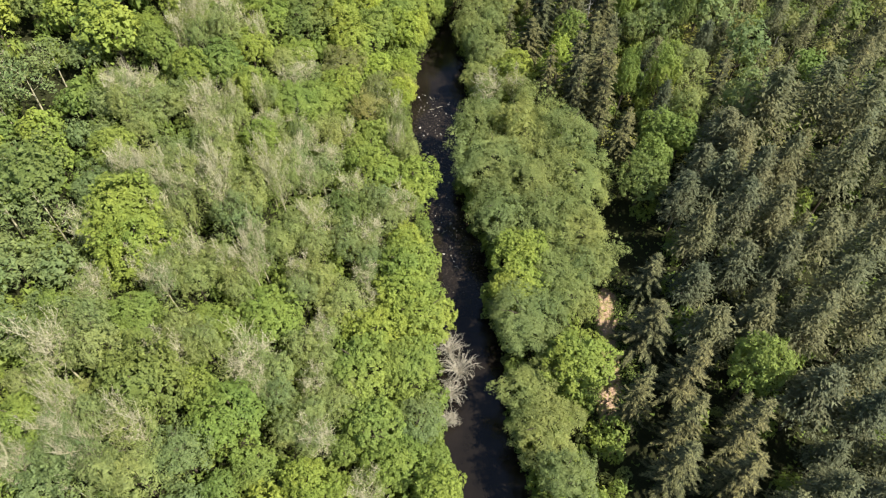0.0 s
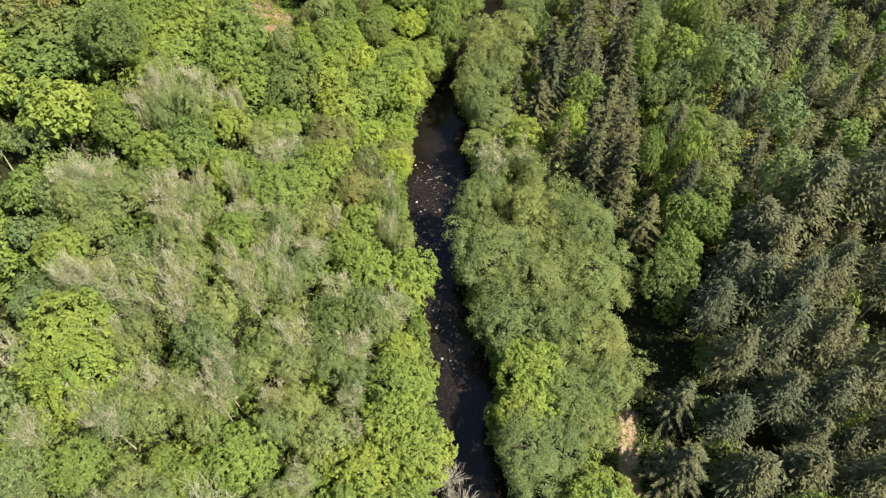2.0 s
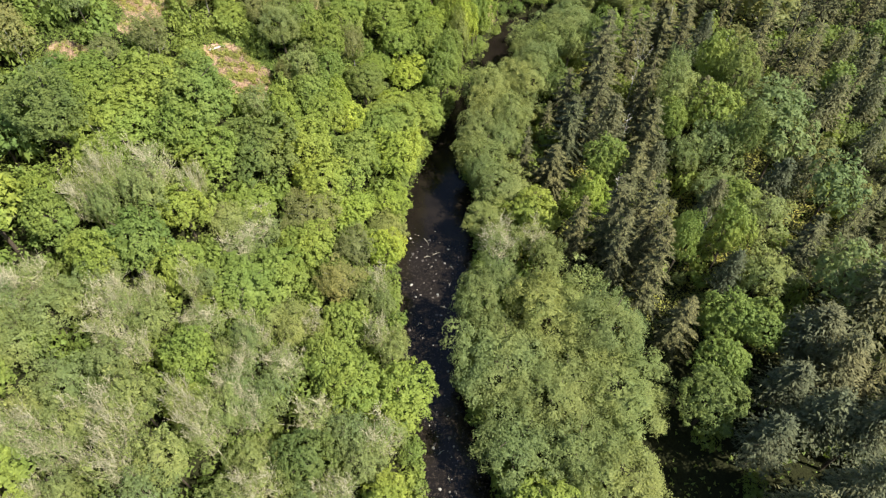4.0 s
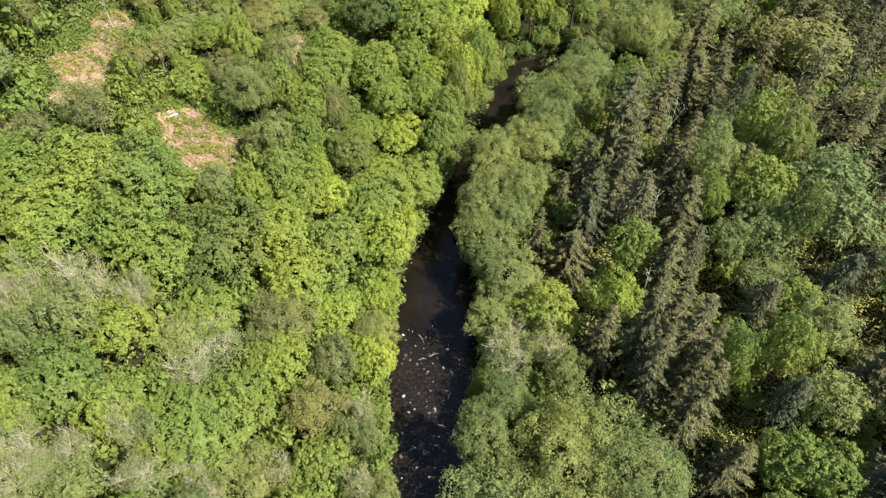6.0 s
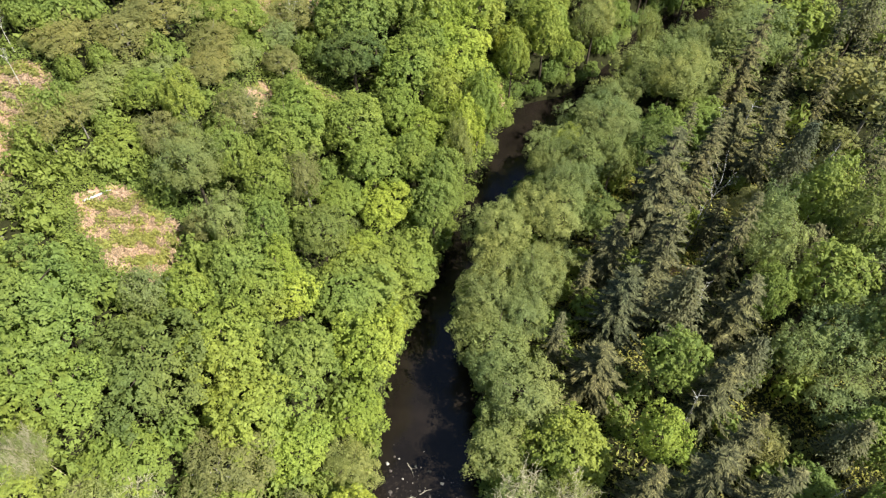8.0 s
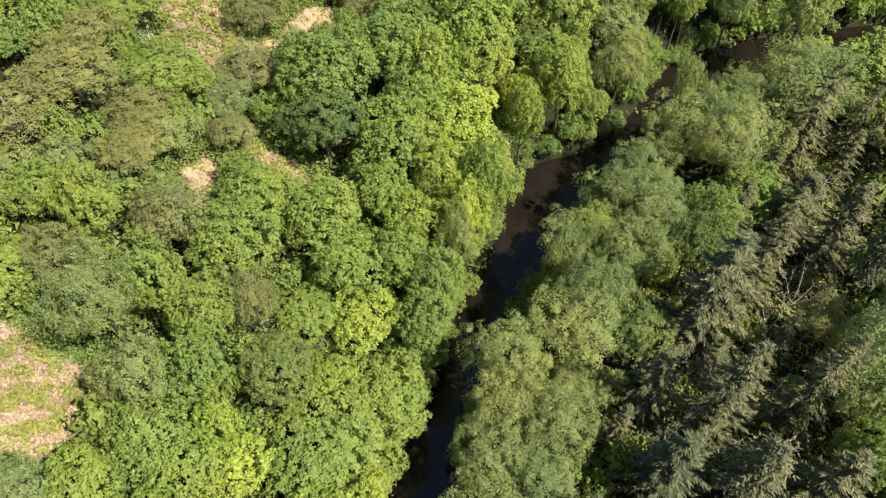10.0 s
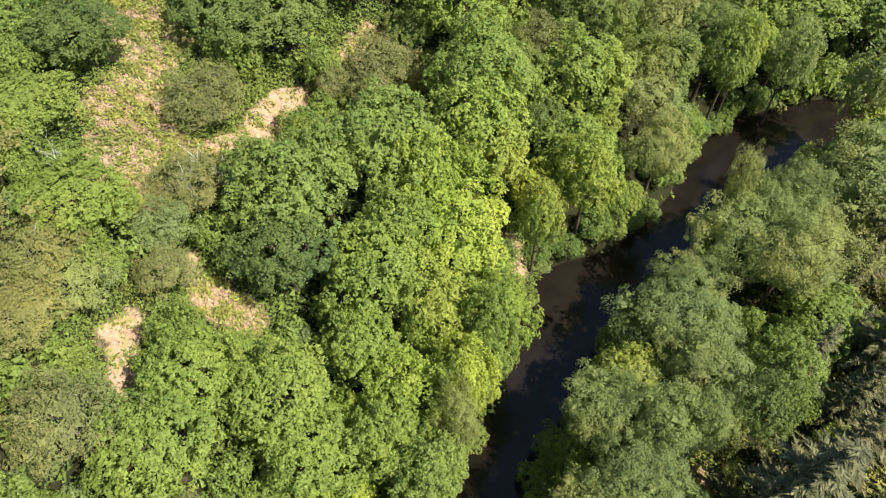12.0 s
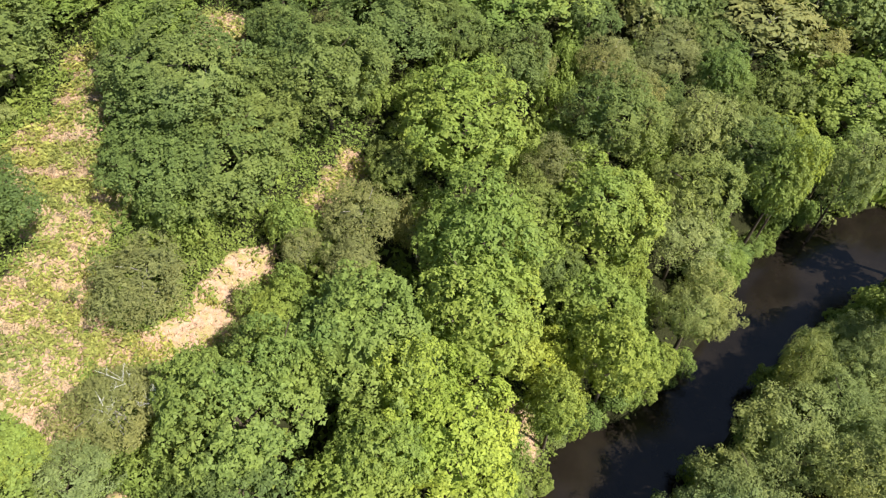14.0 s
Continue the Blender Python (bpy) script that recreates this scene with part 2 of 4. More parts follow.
tagged(ground, "leaf litter and dry bracken on a wooded valley floor, shade painted under trees", "ground", kind="structure")

# water: peaty, dark, faint ripples
m_water, nodes, links, bsdf = material("peaty_water")
pos = nodes.new("ShaderNodeTexCoord")
n1, n2 = noise_tex(nodes, 0.25, 4), noise_tex(nodes, 5.0, 4)
for n in (n1, n2):
    links.new(pos.outputs["Object"], n.inputs["Vector"])
r1 = ramp(nodes, [(0.35, (0.008, 0.0065, 0.005)), (0.65, (0.016, 0.0125, 0.0095))])
links.new(n1.outputs[0], r1.inputs[0])
# stones of the bed show through where the river runs shallow
bed = noise_tex(nodes, 2.6, 6, 0.75)
links.new(pos.outputs["Object"], bed.inputs["Vector"])
rb = ramp(nodes, [(0.52, (0.0, 0.0, 0.0)), (0.68, (1.0, 1.0, 1.0))])
links.new(bed.outputs[0], rb.inputs[0])
split = nodes.new("ShaderNodeSeparateXYZ")
links.new(pos.outputs["Object"], split.inputs[0])
shallow = ramp(nodes, [(0.0, (0, 0, 0)), (0.15, (0.8, 0.8, 0.8)), (0.72, (0.8, 0.8, 0.8)), (0.85, (0, 0, 0))])
span = nodes.new("ShaderNodeMapRange")
span.inputs["From Min"].default_value, span.inputs["From Max"].default_value = 48, 104
links.new(split.outputs["Y"], span.inputs["Value"])
links.new(span.outputs[0], shallow.inputs[0])
stony = mix_colour(nodes, links, rb.outputs[0], shallow.outputs[0], 1.0, "MULTIPLY")
links.new(mix_colour(nodes, links, r1.outputs[0], (0.085, 0.066, 0.05), stony), bsdf.inputs["Base Color"])
bsdf.inputs["Roughness"].default_value = 0.12
bsdf.inputs["Specular IOR Level"].default_value = 0.3
bp = nodes.new("ShaderNodeBump")
bp.inputs["Strength"].default_value, bp.inputs["Distance"].default_value = 0.25, 0.03
links.new(n2.outputs[0], bp.inputs["Height"])
links.new(bp.outputs[0], bsdf.inputs["Normal"])

dense = []
for (ax, ay), (bx, by) in zip(RIVER[:-1], RIVER[1:]):
    k = max(2, int(math.hypot(bx - ax, by - ay) / 2.5)) if abs(by - ay) < 100 and abs(bx - ax) < 100 else 6
    dense += [(ax + (bx - ax) * i / k, ay + (by - ay) * i / k) for i in range(k)]
dense.append(RIVER[-1])
wv, wf = [], []
for i, (x, y) in enumerate(dense):
    x0, y0 = dense[max(0, i - 2)]
    x1, y1 = dense[min(len(dense) - 1, i + 2)]
    nx, ny = y1 - y0, x0 - x1
    s = (float(half_width(y)) + 2.0) / math.hypot(nx, ny)
    wv += [(x - nx * s, y - ny * s, 0), (x + nx * s, y + ny * s, 0)]
    if i:
        wf.append((2 * i - 2, 2 * i - 1, 2 * i + 1, 2 * i))
water = new("water", mesh_from("water", wv, wf, [m_water]))
tagged(water, "dark peaty river water with faint ripples", "river", kind="structure")

# ---- building blocks for trees ----
rng = np.random.default_rng(7)


def unit(v):
    return v / np.maximum(np.linalg.norm(v, axis=-1, keepdims=True), 1e-9)


def leaf_tris(centres, normals, length, width, r):
    """Pointed leaf sprays, one triangle each."""
    n = len(centres)
    a = unit(np.cross(normals, unit(r.normal(size=(n, 3)))))
    b = np.cross(normals, a)
    each = 0.55 + 1.0 * r.random(n) ** 1.6
    ln = (length * each)[:, None]
    wd = (width * each * r.uniform(0.75, 1.25, n))[:, None]
    v = np.stack([centres + a * ln * 0.6, centres - a * ln * 0.4 + b * wd * 0.5, centres - a * ln * 0.4 - b * wd * 0.5], 1).reshape(-1, 3)
    return v, np.arange(3 * n).reshape(-1, 3)


ICO_V = unit(np.array([(0, 1, p) for p in (1.618, -1.618)] + [(0, -1, p) for p in (1.618, -1.618)] + [(1, p, 0) for p in (1.618, -1.618)]
                      + [(-1, p, 0) for p in (1.618, -1.618)] + [(p, 0, 1) for p in (1.618, -1.618)] + [(p, 0, -1) for p in (1.618, -1.618)], float))
ICO_F = [(i, j, k) for i in range(12) for j in range(i + 1, 12) for k in range(j + 1, 12)
         if max(np.linalg.norm(ICO_V[i] - ICO_V[j]), np.linalg.norm(ICO_V[j] - ICO_V[k]), np.linalg.norm(ICO_V[i] - ICO_V[k])) < 1.1]
ICO_F = np.array([f if np.dot(np.cross(ICO_V[f[1]] - ICO_V[f[0]], ICO_V[f[2]] - ICO_V[f[0]]), ICO_V[f[0]]) > 0 else f[::-1] for f in ICO_F])


def join(pieces):
    vs, fs, base = [], [], 0
    for v, f in pieces:
        vs.append(v)
        fs.append(np.asarray(f) + base)
        base += len(v)
    return np.concatenate(vs), np.concatenate(fs)


def fast_mesh(name, v, f, mat):
    me = bpy.data.meshes.new(name)
    me.vertices.add(len(v))
    me.vertices.foreach_set("co", np.asarray(v, np.float32).ravel())
    me.loops.add(3 * len(f))
    me.loops.foreach_set("vertex_index", np.asarray(f, np.int32).ravel())
    me.polygons.add(len(f))
    me.polygons.foreach_set("loop_start", np.arange(len(f), dtype=np.int32) * 3)
    me.update(calc_edges=True)
    me.materials.append(mat)
    return me


def stick(a, b, ra, rb, sides=5):
    a, b = np.asarray(a, float), np.asarray(b, float)
    ax = unit(b - a)
    u = unit(np.cross(ax, (0.3, 0.9, 0.2)))
    w = np.cross(ax, u)
    t = np.arange(sides) * 2 * np.pi / sides
    ring = np.cos(t)[:, None] * u + np.sin(t)[:, None] * w
    v = np.concatenate([a + ring * ra, b + ring * rb])
    i, j = np.arange(sides), (np.arange(sides) + 1) % sides
    f = np.concatenate([np.stack([i, j, j + sides], 1), np.stack([i, j + sides, i + sides], 1)])
    return v, f


def limbs(height, radius, thick, r, count=7, fork=0.35, twigs=0, sides=5):
    """A tapered trunk with bent limbs, and twigs where they show."""
    pieces = []
    lean = r.normal(0, 0.04, 2)
    at = [np.array([lean[0] * h * height, lean[1] * h * height, h * height]) for h in (-0.05, 0.2, 0.45, 0.7, 0.9)]
    for k in range(4):
        pieces.append(stick(at[k], at[k + 1], thick * (1 - k * 0.22), thick * (0.78 - k * 0.22), 7))
    for k in range(count):
        h = fork + (0.85 - fork) * (k + r.random()) / count
        start = np.array([lean[0] * h * height, lean[1] * h * height, h * height])
        ang = k * 2.4 + r.random()
        out = radius * r.uniform(0.55, 0.9)
        mid = start + np.array([math.cos(ang) * out * 0.5, math.sin(ang) * out * 0.5, height * 0.1])
        end = mid + np.array([math.cos(ang + 0.3) * out * 0.5, math.sin(ang + 0.3) * out * 0.5, height * r.uniform(0.05, 0.14)])
        pieces.append(stick(start, mid, thick * 0.42, thick * 0.26, sides))
        pieces.append(stick(mid, end, thick * 0.26, thick * 0.08, sides))
        for _ in range(twigs):
            p = start + (end - start) * r.uniform(0.35, 1.0)
            q = p + np.array([*r.normal(0, radius * 0.2, 2), abs(r.normal(radius * 0.4, radius * 0.2))])
            pieces.append(stick(p, q, thick * 0.16, thick * 0.07, 3))
            for _ in range(4):
                e = p + (q - p) * r.uniform(0.3, 0.95)
                pieces.append(stick(e, e + r.normal(0, radius * 0.12, 3) + (0, 0, radius * 0.16), thick * 0.12, thick * 0.05, 3))
    return join(pieces)


def broadleaf(seed, R, H, lobes=34, leaves=1500, size=0.36, base=0.18, hull=0.5, spread=0.30, twigs=0, slim=0.75, inner=14, thick=0.022, plain=False, rough=0.07, core=90, boughs=11, swell=0.2):
    """A broadleaved tree: the shapes of its trunk with limbs, and of a crown of leafy boughs."""
    r = np.random.default_rng(seed)
    stem = limbs(H * (0.92 if twigs < 8 else 1.0), R * (0.8 if twigs < 8 else 1.05), max(0.12, H * thick), r, 3 if plain else 8 if twigs < 8 else 11, 0.3, twigs, 3 if plain else 5)
    # tufts over an uneven dome
    k = np.arange(lobes)
    zz = 1 - (k + 0.5) / lobes * 1.32
    ang = k * 2.39996 + r.normal(0, 0.12, lobes)
    rad = np.sqrt(np.clip(1 - zz * zz, 0, 1))
    half = H * (1 - base) / 2
    mid = H * base + half
    bulge = 0.075 * np.sin(ang * 2 + seed + zz * 3) + 0.07 * np.sin(ang * 3 + seed * 2.7 - zz * 5) + 0.05 * np.sin(ang * 5 + seed * 1.3 + zz * 7)
    grow = r.uniform(1 - rough, 1 + rough * 0.6, lobes) * (1 + 1.35 * bulge) * np.where(r.random(lobes) < 0.1, 1.09, 1.0)
    # the main boughs swell out of the dome, with hollows between them
    if swell:
        facing = np.stack([np.cos(ang) * rad, np.sin(ang) * rad, zz], 1)
        main = unit(r.normal(size=(boughs, 3)) * (1, 1, 0.8) + np.array([0, 0, 0.45]))
        grow = grow * (1 - 0.6 * swell + swell * np.exp(-((1 - (facing @ main.T).max(1)) / 0.1) ** 2))
    lr = R * spread * (0.65 + 0.8 * r.random(lobes) ** 1.3)
    reach = np.clip(1 - spread * 0.75, 0.3, 1)
    c = np.stack([np.cos(ang) * rad * R * reach * grow, np.sin(ang) * rad * R * reach * grow, mid + zz * (half - lr * 0.7) * grow], 1)
    pieces = []
    if core:
        # shaded leaves deep in the crown
        way = unit(r.normal(size=(core, 3)) + np.array([0, 0, 0.3]))
        pieces.append(leaf_tris(np.array([0, 0, mid]) + way * np.array([R, R, half]) * 0.64, unit(way + r.normal(0, 0.25, way.shape)), R * 0.34, R * 0.3, r))
    # larger sprays inside each tuft, then the leaves of its outside
    own = np.repeat(k, inner)
    way = unit(r.normal(size=(len(own), 3)) + np.array([0, 0, 0.35]))
    pieces.append(leaf_tris(c[own] + way * (lr[own] * hull * r.uniform(0.75, 1.0, len(own)))[:, None], unit(way + r.normal(0, 0.3, way.shape)), R * spread * 0.6, R * spread * 0.5, r))
    share = r.choice(lobes, leaves, p=lr ** 2 / (lr ** 2).sum())
    out = unit(c - np.array([0, 0, mid - half * 0.25]))
    way = unit(r.normal(size=(leaves, 3)) + out[share] * 0.9 + np.array([0, 0, 0.5]))
    p = c[share] + way * (lr[share] * r.uniform(0.75, 1.15, leaves))[:, None] * np.array([1, 1, 1.25])
    nrm = unit(way * 0.7 + out[share] * 0.35 + r.normal(0, 0.36, (leaves, 3)) + np.array([0, 0, 0.25]))
    pieces.append(leaf_tris(p, nrm, size, size * slim, r))
    return stem, join(pieces)


def conifer(seed, R, H, whorls=12, arms=6, sprays=9, droop=0.35, size=0.5, base=0.12, loose=0.12, plain=False, fan=0.0):
    """A conifer: the shapes of a straight trunk with its branches, and of their sprays of needles; fan: how far twigs stand off each branch."""
    r = np.random.default_rng(seed)
    pts, along, long = [], [], []
    stem = [stick((0, 0, -0.4), (0, 0, H * 0.55), H * 0.014, H * 0.009, 6), stick((0, 0, H * 0.55), (0, 0, H * 0.97), H * 0.009, 0.02, 6)]
    for w in range(whorls):
        f = (w + r.uniform(-0.25, 0.25)) / (whorls - 1)
        h = H * (base + (1 - base) * np.clip(f, 0, 0.985))
        reach = R * (1 - np.clip(f, 0, 1)) ** 0.75 + 0.2
        n_arm = arms if f < 0.8 else max(4, arms - 1)
        for a in range(n_arm):
            t = a * 2 * math.pi / n_arm + w * 1.3 + r.normal(0, 0.22)
            ln = reach * r.uniform(0.65, 1.15)
            d = np.array([math.cos(t), math.sin(t), 0])
            side = np.array([-d[1], d[0], 0])
            n_s = max(3, int(sprays * (0.35 + 0.65 * ln / R)))
            for s in range(n_s):
                g = (s + 0.7) / n_s
                q = np.array([0, 0, h + r.normal(0, 0.12) * (1 - fan)]) + d * ln * g + np.array([0, 0, -droop * ln * g * (1.25 * g - 0.25)])
                for sg in (-1, 1):
                    pts.append(q + r.normal(0, loose * size, 3))
                    if fan:
                        along.append(d * (0.55 + 0.5 * g) + side * sg * (0.95 - 0.45 * g) + np.array([0, 0, -0.28 + r.normal(0, 0.16)]))
                        long.append(1 + fan * (1 - g) * ln / R)
                    else:
                        along.append(d * 0.9 + side * sg * (1.1 - 0.6 * g) + np.array([0, 0, -0.45 + r.normal(0, 0.25)]))
                        long.append(1.0)
            if not plain:
                stem.append(stick((0, 0, h), np.array([0, 0, h]) + d * ln * 0.8 + np.array([0, 0, -droop * ln * 0.45]), 0.035, 0.012, 3))
    pts, along = np.array(pts), unit(np.array(along))
    n = len(pts)
    b = unit(np.cross(unit(np.array([0, 0, 1.0]) + r.normal(0, 0.35, (n, 3))), along))
    ln = (size * r.uniform(0.7, 1.4, n) * np.array(long))[:, None]
    wide = 0.25 if not fan else 0.2
    v = np.stack([pts + along * ln * 1.1, pts + b * ln * wide - along * ln * 0.1, pts - b * ln * wide - along * ln * 0.1], 1).reshape(-1, 3)
    return join(stem), (v, np.arange(3 * n).reshape(-1, 3))


# kind: builder, seeds, radius, height, leaf, bark, settings, name, label, category
KINDS = {
    "green": (broadleaf, 4, 3.3, 9.5, "green", BARK, dict(lobes=280, leaves=1700, size=0.43, spread=0.11, inner=3), "sycamore_tree", "leafy fresh green broadleaved tree in full summer leaf", "tree"),
    "alder": (broadleaf, 4, 3.1, 9.5, "alder", BARK, dict(lobes=300, leaves=1700, size=0.41, spread=0.105, inner=3), "alder_tree", "mid-green alder in full leaf on the valley side", "tree"),
    "dark": (broadleaf, 3, 3.9, 9.5, "dark", BARK, dict(lobes=380, leaves=2400, size=0.38, spread=0.09, inner=3), "oak_tree", "dense dark green oak in full leaf", "tree"),
    "lime": (broadleaf, 2, 3.2, 9.0, "lime", BARK, dict(lobes=250, leaves=1700, size=0.40, spread=0.118, inner=3), "maple_tree", "bright yellow-green maple in full sunlight", "tree"),
    "willow": (broadleaf, 4, 3.4, 9.0, "willow", BARK, dict(lobes=150, leaves=4300, size=0.26, slim=0.6, spread=0.16, base=0.1, inner=5, rough=0.16, boughs=10, swell=0.36), "willow_tree", "soft grey-green willow beside the river", "tree"),
    "olive": (broadleaf, 3, 3.0, 8.5, "olive", BARK, dict(lobes=110, leaves=1900, size=0.36, slim=0.5, twigs=3, inner=3, spread=0.17, rough=0.3, core=40, thick=0.015), "ash_tree", "pale olive-green ash with thin foliage", "tree"),
    "ash": (broadleaf, 4, 3.0, 9.5, "olive", TAN_TWIGS, dict(lobes=40, leaves=1300, size=0.32, slim=0.5, hull=0.4, twigs=18, spread=0.26, inner=2, core=0, rough=0.3, thick=0.014), "sparse_ash_tree", "half-bare ash with pale tan twigs and sparse leaves", "tree"),
    "birch": (broadleaf, 3, 2.5, 8.5, "birch", BIRCH_BARK, dict(lobes=100, leaves=2100, size=0.33, slim=0.4, hull=0.6, twigs=0, spread=0.18, base=0.2, inner=4, thick=0.012, rough=0.26, core=50), "birch_tree", "bushy birch with soft olive-green foliage", "tree"),
    "shrub": (broadleaf, 4, 1.7, 3.0, "alder", BARK, dict(lobes=40, leaves=420, size=0.36, base=0.05, spread=0.26, inner=4, core=30), "bank_shrub", "low leafy shrub on the river bank", "shrub"),
    "spruce": (conifer, 3, 2.8, 15.0, "spruce", BARK, dict(whorls=12, arms=7, sprays=24, droop=0.3, size=0.31, fan=0.75, loose=0.08, base=0.14), "spruce_tree", "dark spruce with tiered spreading branches", "conifer"),
    "larch": (conifer, 4, 2.9, 14.0, "larch", BARK, dict(whorls=18, arms=9, sprays=15, droop=-0.15, size=0.34, loose=0.8, base=0.4), "larch_tree", "feathery grey-olive larch in a plantation", "conifer"),
}
SHAPES, MESHES = {}, {}
THICKET = {}
FAR = {}            # leaf or bark material: joined shapes of the woods farther off


def shape(kind, variant, grade, tall=False):
    """Trunk and crown of one variant; grade 3 is the finest, 0 and 1 for the woods farther off; a tall one has a clear stem."""
    key = (kind, variant, grade, tall)
    if key not in SHAPES:
        build, _, R, H, _, _, more = KINDS[kind][:7]
        more = dict(more)
        if tall:
            more["base"] = 0.3
            H = 3.3 * R
        if build is broadleaf:
            many, big = ((0.26, 1.6), (0.55, 1.25), (2.6, 0.58), (4.4, 0.45))[grade]
            many = many if kind not in ("willow", "birch") else many * 0.8
            more["leaves"], more["size"] = int(more["leaves"] * many), more["size"] * big
            if grade < 2:
                more["inner"], more["lobes"], more["twigs"], more["plain"] = 2, more["lobes"] * 2 // 3, 0 if kind != "ash" else 3, True
        else:
            more["sprays"], more["size"] = ((5, more["size"] * 1.6), (8, more["size"] * 1.15), (more["sprays"], more["size"]), (more["sprays"] + 5, more["size"] * 0.85))[grade]
            more["plain"] = grade < 2
        SHAPES[key] = build(11 + variant * 7 + len(kind), R, H, **more)
    return SHAPES[key]


def plant(kind, x, y, r, h, seed):
    """One tree of that kind, standing on the ground; those far to the sides join the woods."""
    _, variants, R, H, leaf, bark, _, name, label, category = KINDS[kind]
    variant = seed % variants
    tall = KINDS[kind][0] is broadleaf and kind != "shrub" and h > 2.4 * r
    H = 3.3 * R if tall else H
    m = pose(x, y, float(ground_height(x, y)) - 0.1, 0, 0, (seed * 137.5) % 360) @ Matrix.Diagonal((r / R, r / R, h / H, 1))
    if not (-45 < x < 46 and 20 < y < 186):
        a = np.array(m)
        for mat, (v, f) in zip((bark, LEAF[leaf]), shape(kind, variant, 1 if abs(x) < 63 and 18 < y < 192 else 0, tall)):
            FAR.setdefault(mat.name, (mat, []))[1].append((v @ a[:3, :3].T + a[:3, 3], f))
        return
    key = (kind, variant, 3 if 107 < y < 180 and -28 < x < 35 or r / R > 1.4 else 2, tall)
    if key not in MESHES:
        stem, crown = shape(*key)
        MESHES[key] = fast_mesh("trunk", *stem, bark), fast_mesh("crown", *crown, LEAF[leaf])
    ob = tagged(new(name), label, category, group=name.replace("_", " ") + "s of the valley")
    ob.matrix_basis = m
    for part_name, me in zip(("trunk", "crown"), MESHES[key]):
        new(part_name, me).parent = ob


TREES = []          # x, y, radius and height of every tree

GAPS = [(22.2, 94.8, 1.8), (26.2, 82.3, 1.6), (27.3, 76, 2.0), (27, 69, 2.2), (26.8, 61.5, 2.4), (26.8, 54.5, 2.2), (28, 65, 1.8), (42, 30, 3), (48, 29, 3), (32.7, 37, 2), (27, 80, 2.2), (47, 141, 2.5), (45.3, 134.5, 2), (30.8, 113, 1.5), (18, 94.3, 1.3),
        (37.2, 124.6, 2), (29.3, 110.5, 2), (16, 118.3, 1.2), (20.6, 130, 1.2), (-0.6, 165.3, 1.2), (12.1, 168.6, 1.8), (-2, 165.3, 1.4), (15.3, 173.4, 2.2), (37.8, 71, 1.8), (49.8, 73.3, 2),
        (-38, 110, 2.2), (-40.6, 110.6, 2.0), (-36.4, 115.2, 1.8), (-40.5, 117.5, 1.5), (-27.4, 105.4, 2.0), (-24.8, 105.4, 1.8), (-29.6, 107.6, 1.6)]
GAPS = np.array(GAPS)
serial = 0


def plant_all(kind, rows):
    global serial
    for x, y, r, h in rows:
        plant(kind, x, y, r * 1.04, h, serial)
        TREES.append((x, y, r * 1.04, h))
        serial += 1


plant_all("dark", [(-31.6, 31.5, 4.8, 11.0), (-50.2, 57.3, 4.1, 11.9), (-13.0, 59.0, 2.8, 9.1), (29.1, 65.7, 3.3, 10.1), (-41.3, 89.9, 3.9, 12.1), (-50.1, 92.6, 4.0, 7.0), (-22.4, 97.0, 5.0, 8.0), (41.1, 101.8, 2.3, 14.2), (-10.7, 113.5, 2.8, 7.3), (43.5, 115.0, 3.2, 14.4), (25.2, 127.3, 2.3, 11.8), (-9.0, 136.7, 3.4, 8.6), (-25.3, 150.6, 3.7, 5.0), (-16.3, 158.4, 4.1, 5.6), (-12.7, 158.5, 5.1, 6.9), (24.1, 163.5, 3.9, 11.0), (-16.0, 163.7, 5.2, 7.0), (-11.1, 164.0, 4.0, 5.4), (-28.0, 164.1, 4.3, 5.8), (-6.4, 166.8, 4.5, 9.5), (31.1, 168.4, 4.1, 11.5), (18.0, 169.7, 4.2, 10.9)])
plant_all("dark", [(-1.8, 174.8, 5.1, 6.8)])
plant_all("lime", [(-6.4, 87.2, 2.4, 8.3), (-11.3, 92.6, 2.9, 6.2), (19.9, 93.2, 2.2, 11.3), (-6.5, 97.4, 2.6, 4.7), (-5.6, 103.2, 3.3, 9.1), (-12.5, 106.0, 2.2, 7.5), (-3.4, 106.1, 1.3, 10.2), (-13.6, 108.5, 1.5, 8.4), (-6.9, 114.2, 2.1, 4.4), (-4.7, 119.9, 2.9, 6.5), (4.0, 129.0, 2.1, 15.0), (6.6, 134.8, 2.6, 12.8), (2.8, 141.5, 4.6, 11.5), (0.9, 144.1, 2.5, 13.6), (33.3, 165.9, 1.9, 15.0)])
plant_all("green", [(-0.4, 22.0, 2.6, 11.0), (-13.9, 22.3, 2.3, 9.2), (-4.9, 24.9, 3.1, 8.2), (-39.7, 26.3, 3.3, 10.2), (-22.4, 28.3, 3.9, 10.1), (17.1, 37.7, 4.0, 8.2), (-8.2, 41.3, 3.5, 7.0), (-2.5, 44.3, 4.3, 8.3), (-5.4, 47.4, 3.4, 8.0), (-36.6, 48.7, 4.5, 11.1), (10.7, 49.5, 3.6, 7.2), (-4.5, 51.9, 3.6, 8.9), (-38.1, 53.4, 4.4, 11.5), (11.1, 54.7, 3.7, 7.9), (-4.1, 66.8, 3.7, 9.1), (-9.0, 67.4, 3.4, 8.5), (-24.8, 67.7, 2.7, 9.4), (-34.7, 76.6, 2.4, 9.9), (-27.6, 77.7, 2.6, 8.9), (-45.3, 79.4, 3.7, 11.8), (-28.7, 85.1, 2.8, 8.1), (-15.7, 85.6, 3.2, 6.6)])
